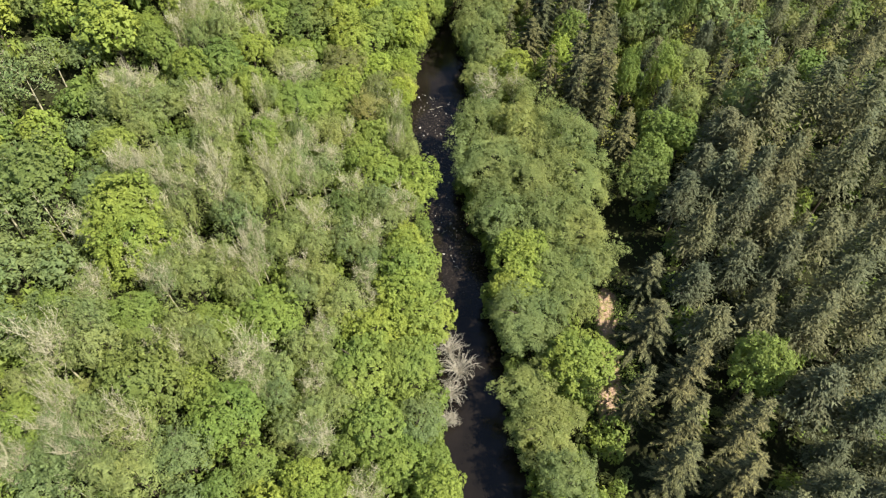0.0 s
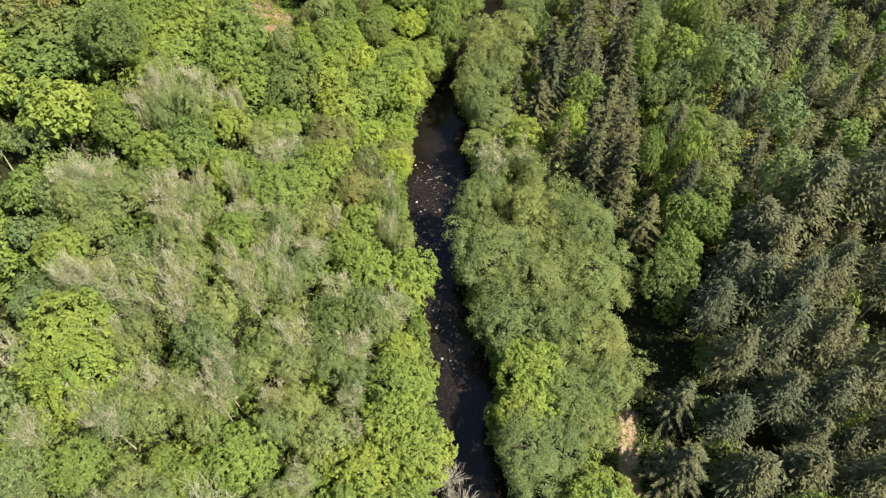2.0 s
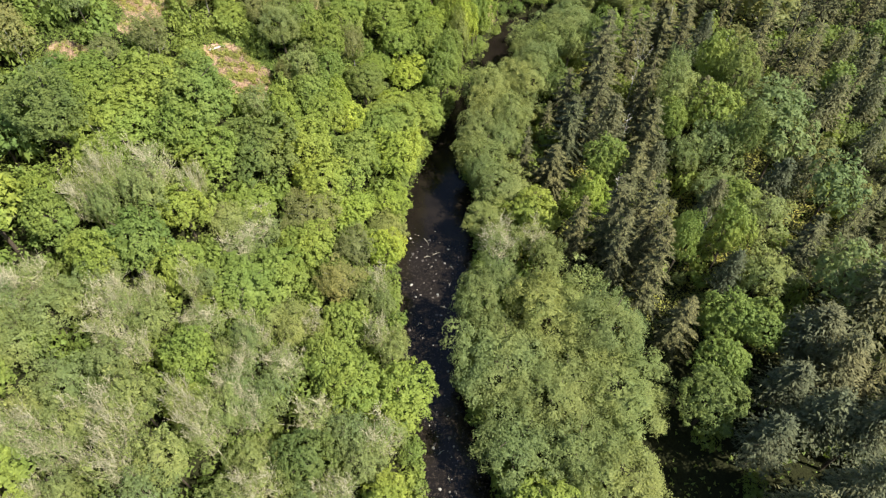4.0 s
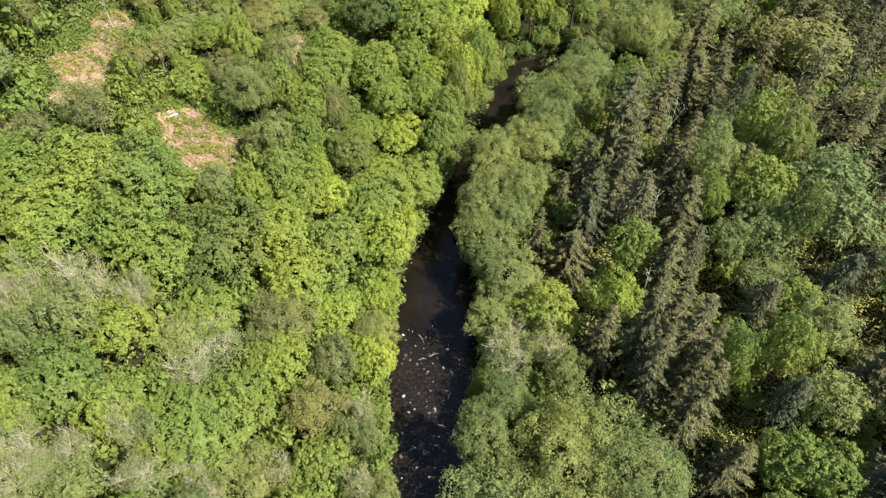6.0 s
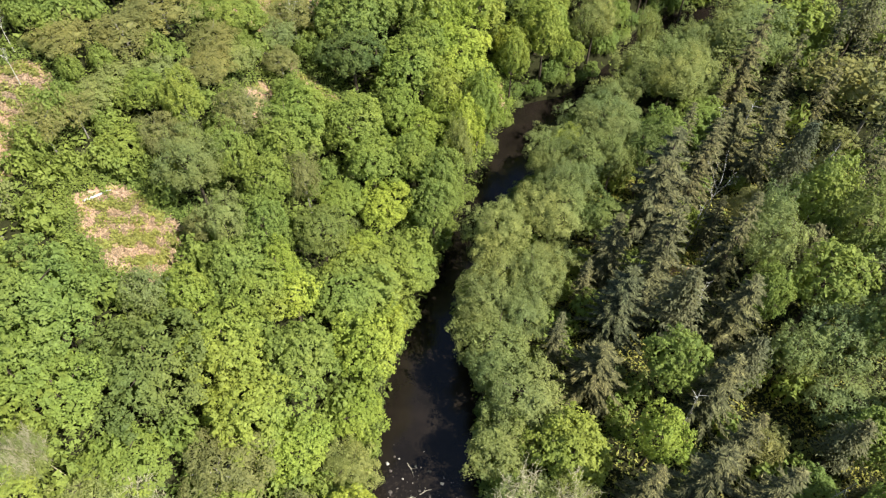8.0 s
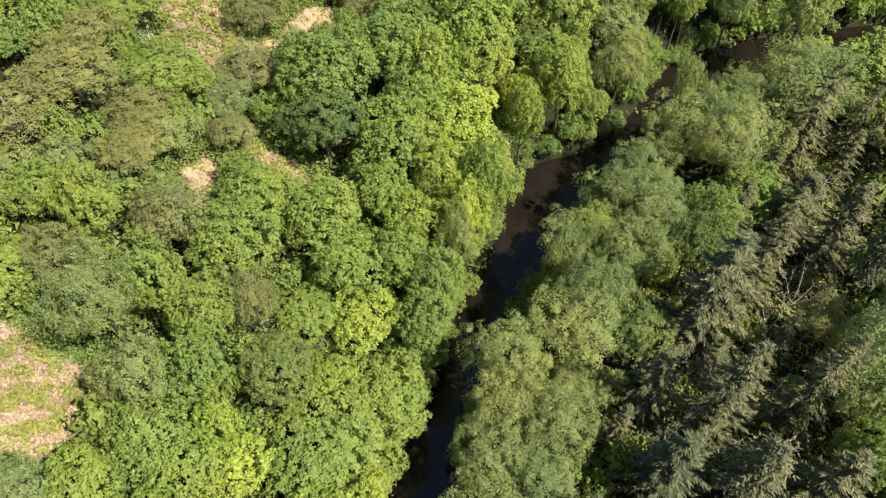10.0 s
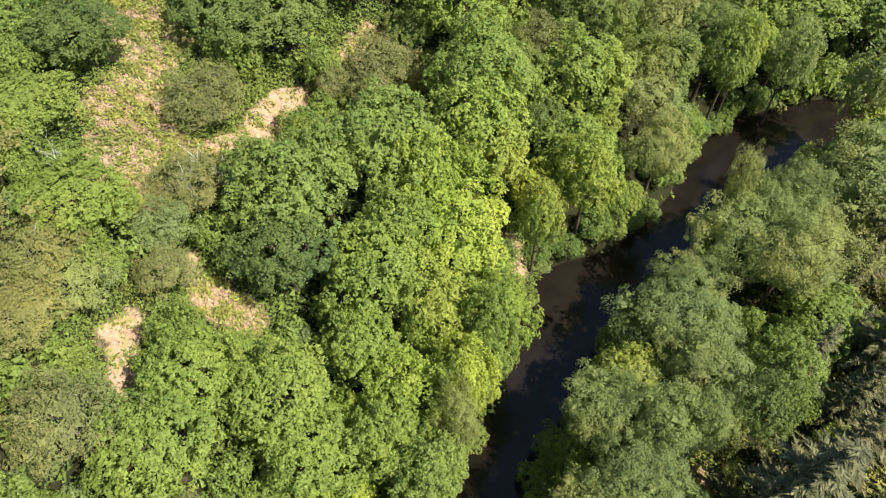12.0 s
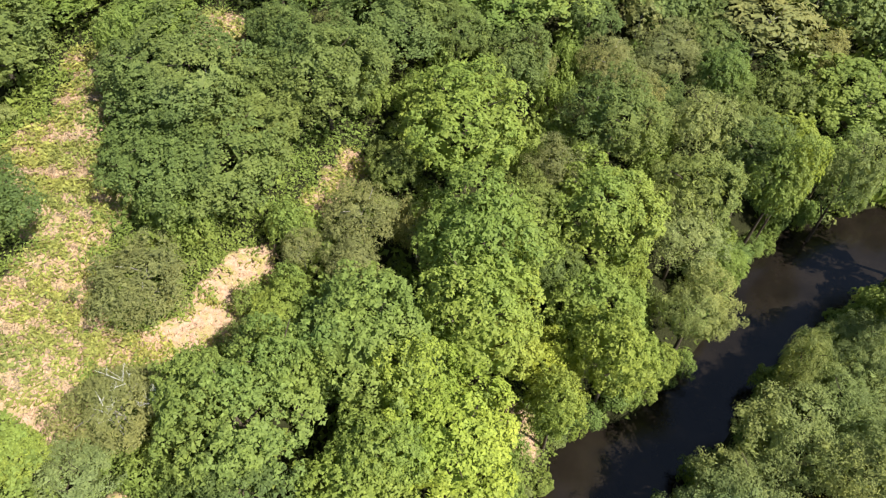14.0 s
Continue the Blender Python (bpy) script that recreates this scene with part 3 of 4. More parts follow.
plant_all("green", [(-36.7, 86.2, 3.1, 10.0), (-23.1, 89.5, 3.3, 5.4), (12.7, 93.0, 3.3, 8.7), (-27.5, 93.4, 3.5, 8.2), (-36.4, 93.4, 4.8, 8.7), (-30.3, 94.4, 3.6, 9.7), (-14.6, 95.0, 3.9, 8.1), (-40.4, 97.9, 3.5, 5.8), (-17.1, 99.2, 3.5, 8.9), (-34.2, 99.3, 4.0, 8.4), (-20.6, 103.5, 2.1, 7.5), (-15.1, 105.2, 2.5, 8.2), (-2.9, 113.5, 3.8, 6.6), (-15.4, 115.4, 2.4, 9.6), (-28.3, 117.3, 2.5, 3.4), (-9.4, 119.5, 2.5, 4.0), (-23.0, 121.0, 2.0, 9.4), (-14.2, 121.9, 3.3, 8.6), (-26.9, 122.3, 2.1, 5.7), (-6.2, 123.4, 2.9, 8.4), (-1.5, 124.9, 2.5, 10.1), (-8.1, 126.3, 3.3, 9.6)])
plant_all("green", [(-13.5, 126.8, 2.8, 7.8), (-3.4, 131.4, 2.7, 8.1), (5.8, 132.4, 2.2, 15.0), (1.9, 133.8, 2.9, 11.3), (-2.5, 136.3, 3.7, 10.4), (-22.6, 137.5, 3.4, 4.6), (-19.9, 138.2, 1.5, 4.7), (-33.3, 138.9, 2.6, 3.5), (-1.2, 140.2, 3.0, 11.1), (10.8, 145.3, 2.1, 12.6), (15.3, 148.7, 2.9, 13.1), (5.3, 149.3, 4.2, 14.9), (14.7, 152.8, 3.9, 8.7), (5.6, 154.4, 4.5, 14.9), (15.6, 161.0, 4.5, 10.3), (4.4, 164.7, 4.9, 12.3), (-25.8, 171.2, 3.4, 4.5)])
plant_all("alder", [(-7.6, 29.0, 3.6, 8.0), (36.2, 35.0, 3.1, 13.8), (-9.3, 36.4, 3.9, 7.7), (-4.0, 36.9, 3.3, 8.4), (-11.8, 70.0, 2.6, 8.0), (31.4, 70.2, 2.7, 9.5), (36.4, 74.1, 2.7, 10.4), (-10.1, 75.3, 2.8, 7.8), (33.2, 75.5, 2.8, 10.3), (-21.5, 77.3, 4.8, 7.6), (-31.5, 79.2, 3.3, 10.0), (29.0, 84.2, 1.7, 15.0), (35.4, 86.1, 2.4, 13.3), (39.0, 93.3, 2.7, 9.3), (-29.0, 98.6, 4.6, 11.8), (-11.1, 100.1, 3.2, 9.3), (22.8, 100.4, 2.6, 10.7), (-17.3, 106.6, 2.5, 8.3), (32.7, 107.3, 2.1, 11.7), (-7.1, 108.3, 4.4, 7.1), (39.0, 108.4, 3.4, 12.6), (-15.3, 111.3, 2.2, 9.2)])
plant_all("alder", [(-18.3, 116.6, 2.3, 10.8), (40.9, 117.9, 2.9, 14.7), (0.4, 119.6, 2.5, 10.6), (1.5, 122.8, 2.4, 12.6), (27.4, 130.5, 2.4, 11.3), (34.7, 137.5, 3.0, 5.8), (-8.8, 140.8, 4.0, 10.4), (-11.7, 142.6, 2.2, 8.0), (-7.1, 144.2, 2.6, 11.1), (-2.3, 146.9, 4.4, 12.3), (32.1, 165.4, 2.6, 14.3), (-18.5, 169.0, 3.1, 4.1), (44.6, 178.0, 5.7, 8.4), (30.4, 178.7, 2.7, 8.6), (9.7, 183.9, 6.8, 9.1)])
plant_all("olive", [(-37.3, 20.0, 2.2, 9.8), (-31.5, 21.1, 1.8, 13.1), (-29.4, 21.4, 2.6, 11.1), (-36.9, 23.2, 2.2, 9.8), (-26.3, 24.4, 2.9, 9.7), (-33.9, 26.1, 2.1, 11.9), (-16.6, 27.8, 1.8, 7.3), (-14.3, 30.0, 1.9, 8.1), (-17.7, 31.5, 1.8, 8.5), (-18.3, 34.3, 2.1, 8.6), (-36.5, 34.5, 2.9, 11.8), (-13.8, 36.7, 1.9, 7.6), (-26.3, 36.7, 2.0, 10.3), (-39.2, 37.8, 2.8, 10.7), (-16.4, 38.0, 1.9, 7.9), (-29.1, 38.4, 2.0, 9.9), (-24.2, 45.0, 1.8, 8.7), (-17.0, 45.4, 1.9, 8.5), (-29.5, 45.6, 2.4, 8.9), (-32.1, 46.7, 1.9, 9.3), (-14.9, 47.4, 1.9, 8.8), (-27.3, 48.2, 2.4, 9.0)])
plant_all("olive", [(-20.2, 51.0, 1.9, 10.2), (-32.3, 51.4, 1.5, 10.6), (-16.2, 52.0, 2.1, 9.5), (-9.5, 52.5, 1.8, 8.0), (-25.2, 53.6, 2.6, 12.4), (-18.9, 53.7, 2.2, 9.3), (-31.4, 53.7, 1.5, 11.7), (-12.4, 53.8, 2.2, 9.0), (-24.2, 56.9, 2.5, 13.1), (-7.5, 59.3, 2.4, 8.1), (-32.8, 59.9, 2.1, 11.1), (-37.4, 60.7, 1.8, 9.8), (-9.1, 62.2, 2.3, 8.6), (-20.4, 62.3, 1.8, 11.8), (-28.1, 62.4, 2.4, 12.1), (-16.9, 65.2, 2.0, 8.5), (-31.5, 66.0, 1.9, 9.1), (-40.0, 67.2, 2.5, 8.0), (-21.7, 69.0, 1.2, 8.1), (-42.3, 69.2, 1.9, 9.6), (-45.5, 70.2, 1.9, 8.3), (-20.0, 70.5, 1.4, 9.2)])
plant_all("olive", [(-38.2, 70.6, 2.6, 8.5), (-28.7, 71.2, 1.9, 8.8), (-4.8, 72.0, 1.6, 8.5), (-36.2, 72.3, 2.0, 8.4), (-15.8, 72.8, 1.6, 7.4), (-18.0, 74.1, 1.8, 7.0), (-4.5, 74.1, 1.3, 9.0), (-34.3, 75.1, 2.4, 7.9), (-15.9, 75.3, 1.5, 7.3), (-24.7, 76.6, 1.2, 8.4), (-6.1, 78.2, 1.3, 9.1), (-8.1, 78.5, 1.3, 9.0), (46.1, 79.0, 3.3, 15.0), (38.8, 81.3, 3.2, 10.6), (-34.4, 81.6, 1.4, 11.2), (-31.4, 84.0, 2.2, 11.5), (-24.6, 85.9, 2.4, 6.1), (-29.4, 88.5, 1.1, 7.1), (41.0, 89.7, 2.9, 10.7), (50.0, 92.9, 3.5, 13.5), (38.3, 97.9, 3.3, 6.4), (34.2, 101.5, 2.2, 10.0)])
plant_all("olive", [(46.7, 102.4, 4.0, 12.5), (38.5, 102.7, 3.3, 11.3), (-23.2, 102.7, 1.9, 7.4), (47.6, 108.6, 4.2, 12.5), (-18.3, 110.5, 2.2, 9.0), (33.8, 112.2, 2.9, 14.3), (35.0, 115.5, 2.1, 14.6), (-21.3, 131.7, 2.8, 3.8), (-17.6, 137.7, 2.1, 4.4), (22.8, 160.1, 3.3, 9.5), (26.8, 171.7, 3.2, 10.4)])
plant_all("willow", [(13.3, 23.4, 3.2, 9.8), (11.6, 29.3, 3.9, 7.3), (11.1, 35.3, 4.0, 5.7), (11.0, 45.0, 5.3, 7.6), (16.6, 47.9, 3.6, 6.7), (16.1, 52.1, 4.1, 6.6), (20.8, 53.0, 3.6, 7.4), (18.5, 58.3, 5.2, 8.2), (14.9, 61.1, 3.8, 8.7), (8.3, 61.6, 4.3, 8.7), (13.5, 67.7, 4.9, 10.0), (20.5, 67.9, 5.6, 9.3), (7.4, 71.0, 5.7, 10.2), (19.1, 74.9, 4.7, 11.6), (13.5, 77.4, 5.0, 12.0), (4.8, 78.5, 2.9, 10.5), (13.7, 85.7, 1.9, 8.9), (-6.8, 92.2, 2.5, 4.3), (6.7, 94.0, 3.2, 7.0), (9.1, 99.0, 4.1, 7.8), (5.7, 101.1, 1.7, 9.4), (6.5, 104.5, 3.5, 8.6)])
plant_all("willow", [(9.6, 107.2, 2.9, 8.9), (5.7, 108.1, 3.0, 9.4), (11.1, 110.5, 2.6, 10.4), (7.4, 111.7, 3.0, 10.7), (-21.2, 114.2, 2.9, 10.6), (7.4, 116.2, 3.3, 11.2), (13.7, 119.7, 4.0, 10.1), (15.5, 122.9, 2.9, 10.7), (3.3, 126.4, 1.7, 15.0), (18.0, 126.5, 3.0, 11.3), (21.3, 126.5, 2.0, 11.2), (14.3, 127.9, 3.1, 10.3), (22.1, 131.2, 3.4, 10.5), (22.0, 137.3, 4.5, 7.6), (31.0, 140.4, 3.3, 12.1), (23.9, 140.6, 3.3, 8.2), (34.1, 143.1, 4.1, 10.2), (27.9, 143.5, 4.0, 10.5), (31.6, 146.0, 2.9, 10.7), (28.7, 147.9, 1.6, 14.0), (34.5, 148.1, 2.4, 11.0), (41.9, 149.8, 5.8, 12.3)])
plant_all("willow", [(22.8, 153.5, 2.9, 11.2), (43.4, 154.0, 2.9, 10.7), (46.6, 163.0, 3.0, 15.0), (39.8, 167.3, 2.6, 14.8)])
plant_all("birch", [(-11.4, 80.5, 2.9, 7.5), (-10.3, 86.4, 2.4, 6.9), (-15.9, 90.0, 3.6, 6.8), (-12.3, 117.3, 1.9, 9.9), (-18.4, 122.3, 2.7, 8.2), (-29.8, 128.6, 3.2, 4.1), (-22.9, 129.0, 2.9, 3.7), (-23.1, 132.6, 2.7, 4.2), (-27.6, 133.3, 3.8, 5.0), (-16.9, 134.6, 2.2, 3.9), (56.9, 138.2, 5.3, 11.2), (-28.3, 138.5, 3.0, 3.9), (-16.2, 141.6, 3.1, 4.7), (52.9, 141.9, 4.1, 10.0), (-16.3, 149.3, 3.3, 4.7), (-7.4, 154.3, 1.5, 4.6), (-3.3, 156.9, 2.7, 7.4), (25.6, 182.8, 3.9, 6.3), (36.6, 187.0, 5.5, 7.1)])
plant_all("ash", [(-33.9, 19.8, 1.7, 12.6), (-39.8, 21.9, 2.1, 10.2), (-33.8, 22.6, 2.0, 11.1), (-36.1, 24.5, 2.1, 12.0), (-30.4, 25.6, 2.5, 11.5), (-13.5, 26.9, 2.2, 8.6), (-36.5, 27.3, 1.8, 12.8), (-20.4, 32.3, 1.8, 8.5), (-40.7, 33.9, 2.9, 11.2), (-29.2, 35.2, 2.3, 9.4), (-13.9, 39.6, 1.8, 8.4), (-32.4, 44.0, 1.9, 9.4), (-34.6, 45.7, 1.9, 9.3), (-25.7, 47.4, 1.6, 9.5), (-22.9, 47.5, 1.6, 9.6), (-17.6, 48.3, 1.8, 7.5), (-30.6, 48.7, 2.4, 8.2), (-22.1, 48.8, 1.8, 10.7), (-23.1, 51.6, 1.8, 9.8), (-33.9, 53.3, 1.5, 9.9), (-16.1, 55.2, 2.2, 9.7), (-9.8, 55.6, 2.1, 8.3)])
plant_all("ash", [(-27.6, 56.1, 2.5, 12.5), (-32.8, 56.8, 2.0, 10.6), (-37.5, 57.8, 1.8, 10.9), (-35.5, 58.4, 2.1, 11.5), (-28.0, 59.3, 2.0, 12.4), (-40.0, 59.3, 1.8, 10.6), (-21.2, 59.7, 1.8, 12.1), (-30.8, 60.8, 2.4, 10.3), (-23.0, 61.7, 1.6, 13.0), (-5.7, 62.1, 2.5, 8.0), (-18.3, 62.6, 1.7, 9.4), (-19.8, 65.1, 1.8, 10.1), (-29.4, 67.8, 1.8, 8.4), (-19.6, 68.3, 1.4, 8.2), (-32.0, 68.8, 1.7, 8.4), (-42.1, 70.5, 2.5, 8.9), (-19.3, 71.7, 1.6, 6.6), (-31.1, 72.0, 1.6, 9.1), (-32.8, 72.0, 2.5, 8.3), (-43.1, 72.4, 1.9, 8.5), (-6.5, 73.3, 1.5, 9.6), (-29.2, 73.7, 1.6, 8.8)])
plant_all("ash", [(-20.8, 74.0, 1.8, 6.5), (-13.7, 74.2, 1.4, 6.9), (-26.0, 75.6, 1.1, 8.5), (-26.2, 77.3, 1.1, 8.3), (-6.8, 80.0, 1.3, 9.4), (-36.7, 82.2, 1.8, 9.9), (-22.8, 82.9, 2.2, 5.9), (-35.0, 83.9, 1.6, 11.8), (-34.5, 85.8, 2.0, 10.2), (-21.1, 86.0, 2.5, 5.8), (-28.1, 87.2, 1.2, 7.9), (-31.4, 87.5, 2.5, 10.2), (8.1, 88.2, 2.9, 7.4), (12.3, 88.7, 2.1, 7.7), (-27.6, 89.0, 1.2, 7.8)])
plant_all("spruce", [(31.2, 22.8, 3.4, 13.9), (25.3, 24.1, 3.1, 13.9), (32.9, 27.6, 2.9, 16.1), (27.0, 28.8, 2.7, 14.9), (22.1, 31.9, 2.4, 15.4), (28.4, 34.6, 3.2, 15.4), (26.1, 42.1, 4.1, 11.4), (27.3, 49.5, 2.9, 10.8), (27.9, 75.1, 2.8, 12.2), (25.2, 80.4, 2.8, 17.4), (25.8, 83.8, 2.2, 18.0), (21.9, 84.4, 2.6, 16.1), (25.5, 86.7, 3.0, 18.0), (17.8, 88.6, 2.4, 13.7), (21.8, 88.7, 3.1, 17.0), (26.3, 98.1, 3.1, 12.5), (16.1, 100.8, 3.9, 10.1), (29.4, 105.2, 3.2, 13.7), (18.9, 106.8, 3.9, 13.3), (23.3, 111.3, 3.3, 18.0), (30.1, 111.9, 2.9, 17.6), (19.0, 113.7, 3.1, 12.8)])
plant_all("spruce", [(25.1, 121.1, 4.9, 17.3), (39.7, 129.6, 3.1, 13.0), (38.2, 134.4, 3.9, 9.0)])
plant_all("larch", [(44.7, 28.1, 2.9, 15.5), (40.5, 30.8, 3.5, 15.4), (46.0, 33.2, 3.0, 15.9), (42.2, 39.0, 3.1, 17.0), (48.6, 39.2, 2.9, 16.2), (32.1, 40.2, 3.3, 12.8), (37.3, 40.4, 3.6, 13.4), (47.3, 44.0, 3.3, 16.0), (32.0, 47.3, 2.8, 11.4), (41.9, 48.3, 2.7, 15.2), (37.3, 48.9, 3.0, 13.5), (52.0, 49.1, 3.4, 17.2), (46.6, 50.5, 3.4, 16.5), (33.1, 53.2, 2.8, 15.3), (41.9, 53.9, 3.0, 17.4), (37.4, 54.4, 3.0, 18.0), (41.3, 60.3, 2.9, 17.6), (37.9, 62.1, 3.1, 15.2), (45.5, 62.2, 3.0, 17.4), (53.9, 62.4, 3.6, 18.0), (36.9, 66.5, 3.0, 12.1), (42.1, 68.4, 3.3, 14.0)])
plant_all("larch", [(41.1, 72.1, 4.0, 13.0), (60.0, 72.9, 3.9, 18.0), (48.0, 75.2, 4.4, 18.0), (55.0, 76.0, 4.0, 18.0)])
plant_all("shrub", [(-10.4, 150.3, 1.3, 2.7), (34.3, 166.1, 1.3, 2.6)])
MARKED = np.array(TREES)


def stand(x, y, d, r):
    """Which kind of tree grows here, its radius and height."""
    u = r.random()
    if d < 0:
        if d > -11:
            kind = "lime" if u < 0.5 and 118 < y < 150 else "alder" if u < 0.5 else "green" if u < 0.8 else "lime" if u < 0.87 and y > 80 else "olive"
        elif y < 80:
            kind = "ash" if u < 0.3 else "olive" if u < 0.68 else "alder" if u < 0.85 else "green"
        elif x < -24 and y > 92:
            kind = "birch" if u < 0.5 else "alder" if u < 0.85 else "olive"
        elif y < 108:
            kind = "dark" if u < 0.3 else "alder" if u < 0.65 else "green" if u < 0.92 else "lime"
        else:
            kind = "dark" if u < 0.8 and y > 150 else "green" if u < 0.35 else "alder" if u < 0.6 else "dark" if u < 0.85 else "birch"
    else:
        belt = np.interp(y, [0, 70, 82, 108, 116, 170], [17, 17, 9, 8, 14, 14])
        if d < belt:
            kind = "willow" if u < 0.8 else "green"
        elif y < 76:
            kind = "larch" if u < 0.72 else "spruce" if u < 0.82 else "alder"
        elif d < 30:
            kind = "spruce" if u < 0.62 else "larch" if u < 0.76 else "dark" if u < 0.86 else "birch" if u < 0.95 else "alder"
        else:
            kind = "alder" if u < 0.2 else "larch" if u < 0.42 else "dark" if u < 0.6 else "birch" if u < 0.8 else "spruce"
    base_r, base_h = KINDS[kind][2], KINDS[kind][3]
    s = r.uniform(0.75, 1.2) * (0.85 if d > 30 and kind != "spruce" else 1.0)
    return kind, base_r * s, base_h * s * r.uniform(0.85, 1.05)


r = np.random.default_rng(3)
for n in range(9000):
    y = r.uniform(10, 214)
    wide = np.interp(y, [10, 30, 60, 100, 125, 150, 170, 190, 214], [48, 56, 68, 83, 92, 91, 80, 68, 56])
    x = r.uniform(-wide, wide)
    d, along = (float(v) for v in river_offset(x, y))
    kind, tr, th = stand(x, y, d, r)
    if open_ground(x, y + 4.5, 0.8) or open_ground(x, y + 7.5, 0.3):
        tr, th = min(tr, 2.0), min(th, 4.2)
    if n > 4500:
        tr, th = tr * 0.72, th * 0.8
    near = np.argsort(np.hypot(MARKED[:, 0] - x, MARKED[:, 1] - y))[:3]
    if math.hypot(MARKED[near[0], 0] - x, MARKED[near[0], 1] - y) < 9 and kind not in ("larch", "spruce"):
        th = min(th, 0.85 * float(MARKED[near, 3].mean()))
    if abs(d) < float(half_width(along)) + tr * 0.8 or open_ground(x, y, tr * 0.95):
        continue
    if 16.5 < d < 21 and y < 75:
        continue
    # the footpath and its verge stay clear
    if y < 62 and 8 < x < 27 and x + tr > np.interp(y, [22, 32, 62], [16.5, 17.5, 19]) and x - 0.75 * tr < 23.2:
        continue
    if (np.hypot(GAPS[:, 0] - x, GAPS[:, 1] - y) < GAPS[:, 2] + 0.6 * tr).any():
        continue
    have = np.array(TREES)
    if (np.hypot(have[:, 0] - x, have[:, 1] - y) < (0.74 if kind in ("larch", "spruce") and y < 76 else 0.72 if kind in ("larch", "spruce") else 0.93 if d > 16 else 0.68) * (tr + have[:, 2])).any():
        continue
    plant(kind, x, y, tr, th, n)
    TREES.append((x, y, tr, th))

# thickets of young trees in the gaps between the crowns
crowns = np.array(TREES)[:, :3]
young = []
for n in range(16000):
    y = r.uniform(14, 205)
    wide = np.interp(y, [10, 60, 100, 150, 170, 205], [46, 62, 74, 76, 70, 56])
    x = r.uniform(-wide, wide)
    d, along = (float(v) for v in river_offset(x, y))
    if d > 16 and y < 76 and (n % 3 or x < 29) or d > 19 and n % 3 or abs(d) < float(half_width(along)) + 0.6 or open_ground(x, y, 1.3) or (np.hypot(GAPS[:, 0] - x, GAPS[:, 1] - y) < GAPS[:, 2]).any():
        continue
    if (np.hypot(crowns[:, 0] - x, crowns[:, 1] - y) < 0.72 * crowns[:, 2]).any() or any((x - a) ** 2 + (y - b) ** 2 < 3.2 for a, b in young):
        continue
    young.append((x, y))
    kind = "shrub" if r.random() < 0.6 else "olive"
    tr = r.uniform(1.0, 1.7)
    R, H, leaf, bark = KINDS[kind][2:6]
    m = np.array(pose(x, y, float(ground_height(x, y)) - 0.1, 0, 0, n * 77.0) @ Matrix.Diagonal((tr / R, tr / R, tr * r.uniform(2.2, 3.6) / H, 1)))
    v, f = shape("shrub", n % 4, 0 if abs(x) > 40 else 3 if open_ground(x, y, 4.0) and y > 121 else 2 if y > 112 else 1)[1]
    THICKET.setdefault(leaf, []).append((v @ m[:3, :3].T + m[:3, 3], f))
covered = np.concatenate([crowns * (1, 1, 0.85), np.array([(a, b, 1.15) for a, b in young])])
for n, (x, y) in enumerate((x + (y % 3), y) for y in np.arange(16, 190, 1.5) for x in np.arange(-56, 62, 1.7)):
    d, along = (float(v) for v in river_offset(x, y))
    if d > 14 or abs(d) < float(half_width(along)) + 0.7 or open_ground(x, y, 1.2) or (np.hypot(covered[:, 0] - x, covered[:, 1] - y) < covered[:, 2]).any() or (np.hypot(GAPS[:, 0] - x, GAPS[:, 1] - y) < GAPS[:, 2]).any():
        continue
    tr = r.uniform(1.0, 1.4)
    m = np.array(pose(x, y, float(ground_height(x, y)) - 0.1, 0, 0, n * 77.0) @ Matrix.Diagonal((tr / 1.7, tr / 1.7, tr * r.uniform(1.6, 2.6) / 3.0, 1)))
    v, f = shape("shrub", n % 4, 1 if y > 100 else 0)[1]
    THICKET.setdefault("alder", []).append((v @ m[:3, :3].T + m[:3, 3], f))
for leaf, pieces in THICKET.items():
    ob = new("thicket", fast_mesh("thicket", *join(pieces), LEAF[leaf]))
    tagged(ob, "young trees and brambles filling gaps between the crowns", "thicket", kind="stuff")

# shrubs along both banks
for side in (-1, 1):
    for k, (x, y) in enumerate(dense):
        if not 8 < y < 185 or x > 85:
            continue
        x0, y0 = dense[k - 1]
        x1, y1 = dense[k + 1]
        ln = math.hypot(x1 - x0, y1 - y0)
        s = r.uniform(1.0, 1.9)
        off = side * (float(half_width(y)) + s * 0.85 + r.uniform(0.0, 0.7))
        px, py = x + (y1 - y0) / ln * off + r.normal(0, 0.3), y - (x1 - x0) / ln * off + r.normal(0, 0.3)
        if not open_ground(px, py, 0.8) and not (side < 0 and 34 < y < 46):
            plant("shrub", px, py, s, s * r.uniform(1.3, 1.9), k + (side + 1) * 3)

# undergrowth: low leaves on all wooded ground, and bracken in the clearings


def ground_cover(name, mat, points, size, rise, label, category, seed, slim=0.7):
    r = np.random.default_rng(seed)
    p = np.array(points)
    z = ground_height(p[:, 0], p[:, 1]) + rise * r.random(len(p)) ** 1.5
    nrm = unit(r.normal(0, 0.45, (len(p), 3)) + np.array([0, 0, 1.0]))
    v, f = leaf_tris(np.column_stack([p, z]), nrm, size, size * slim, r)
    ob = new(name, fast_mesh(name, v, f, mat))
    return tagged(ob, label, category, kind="stuff")


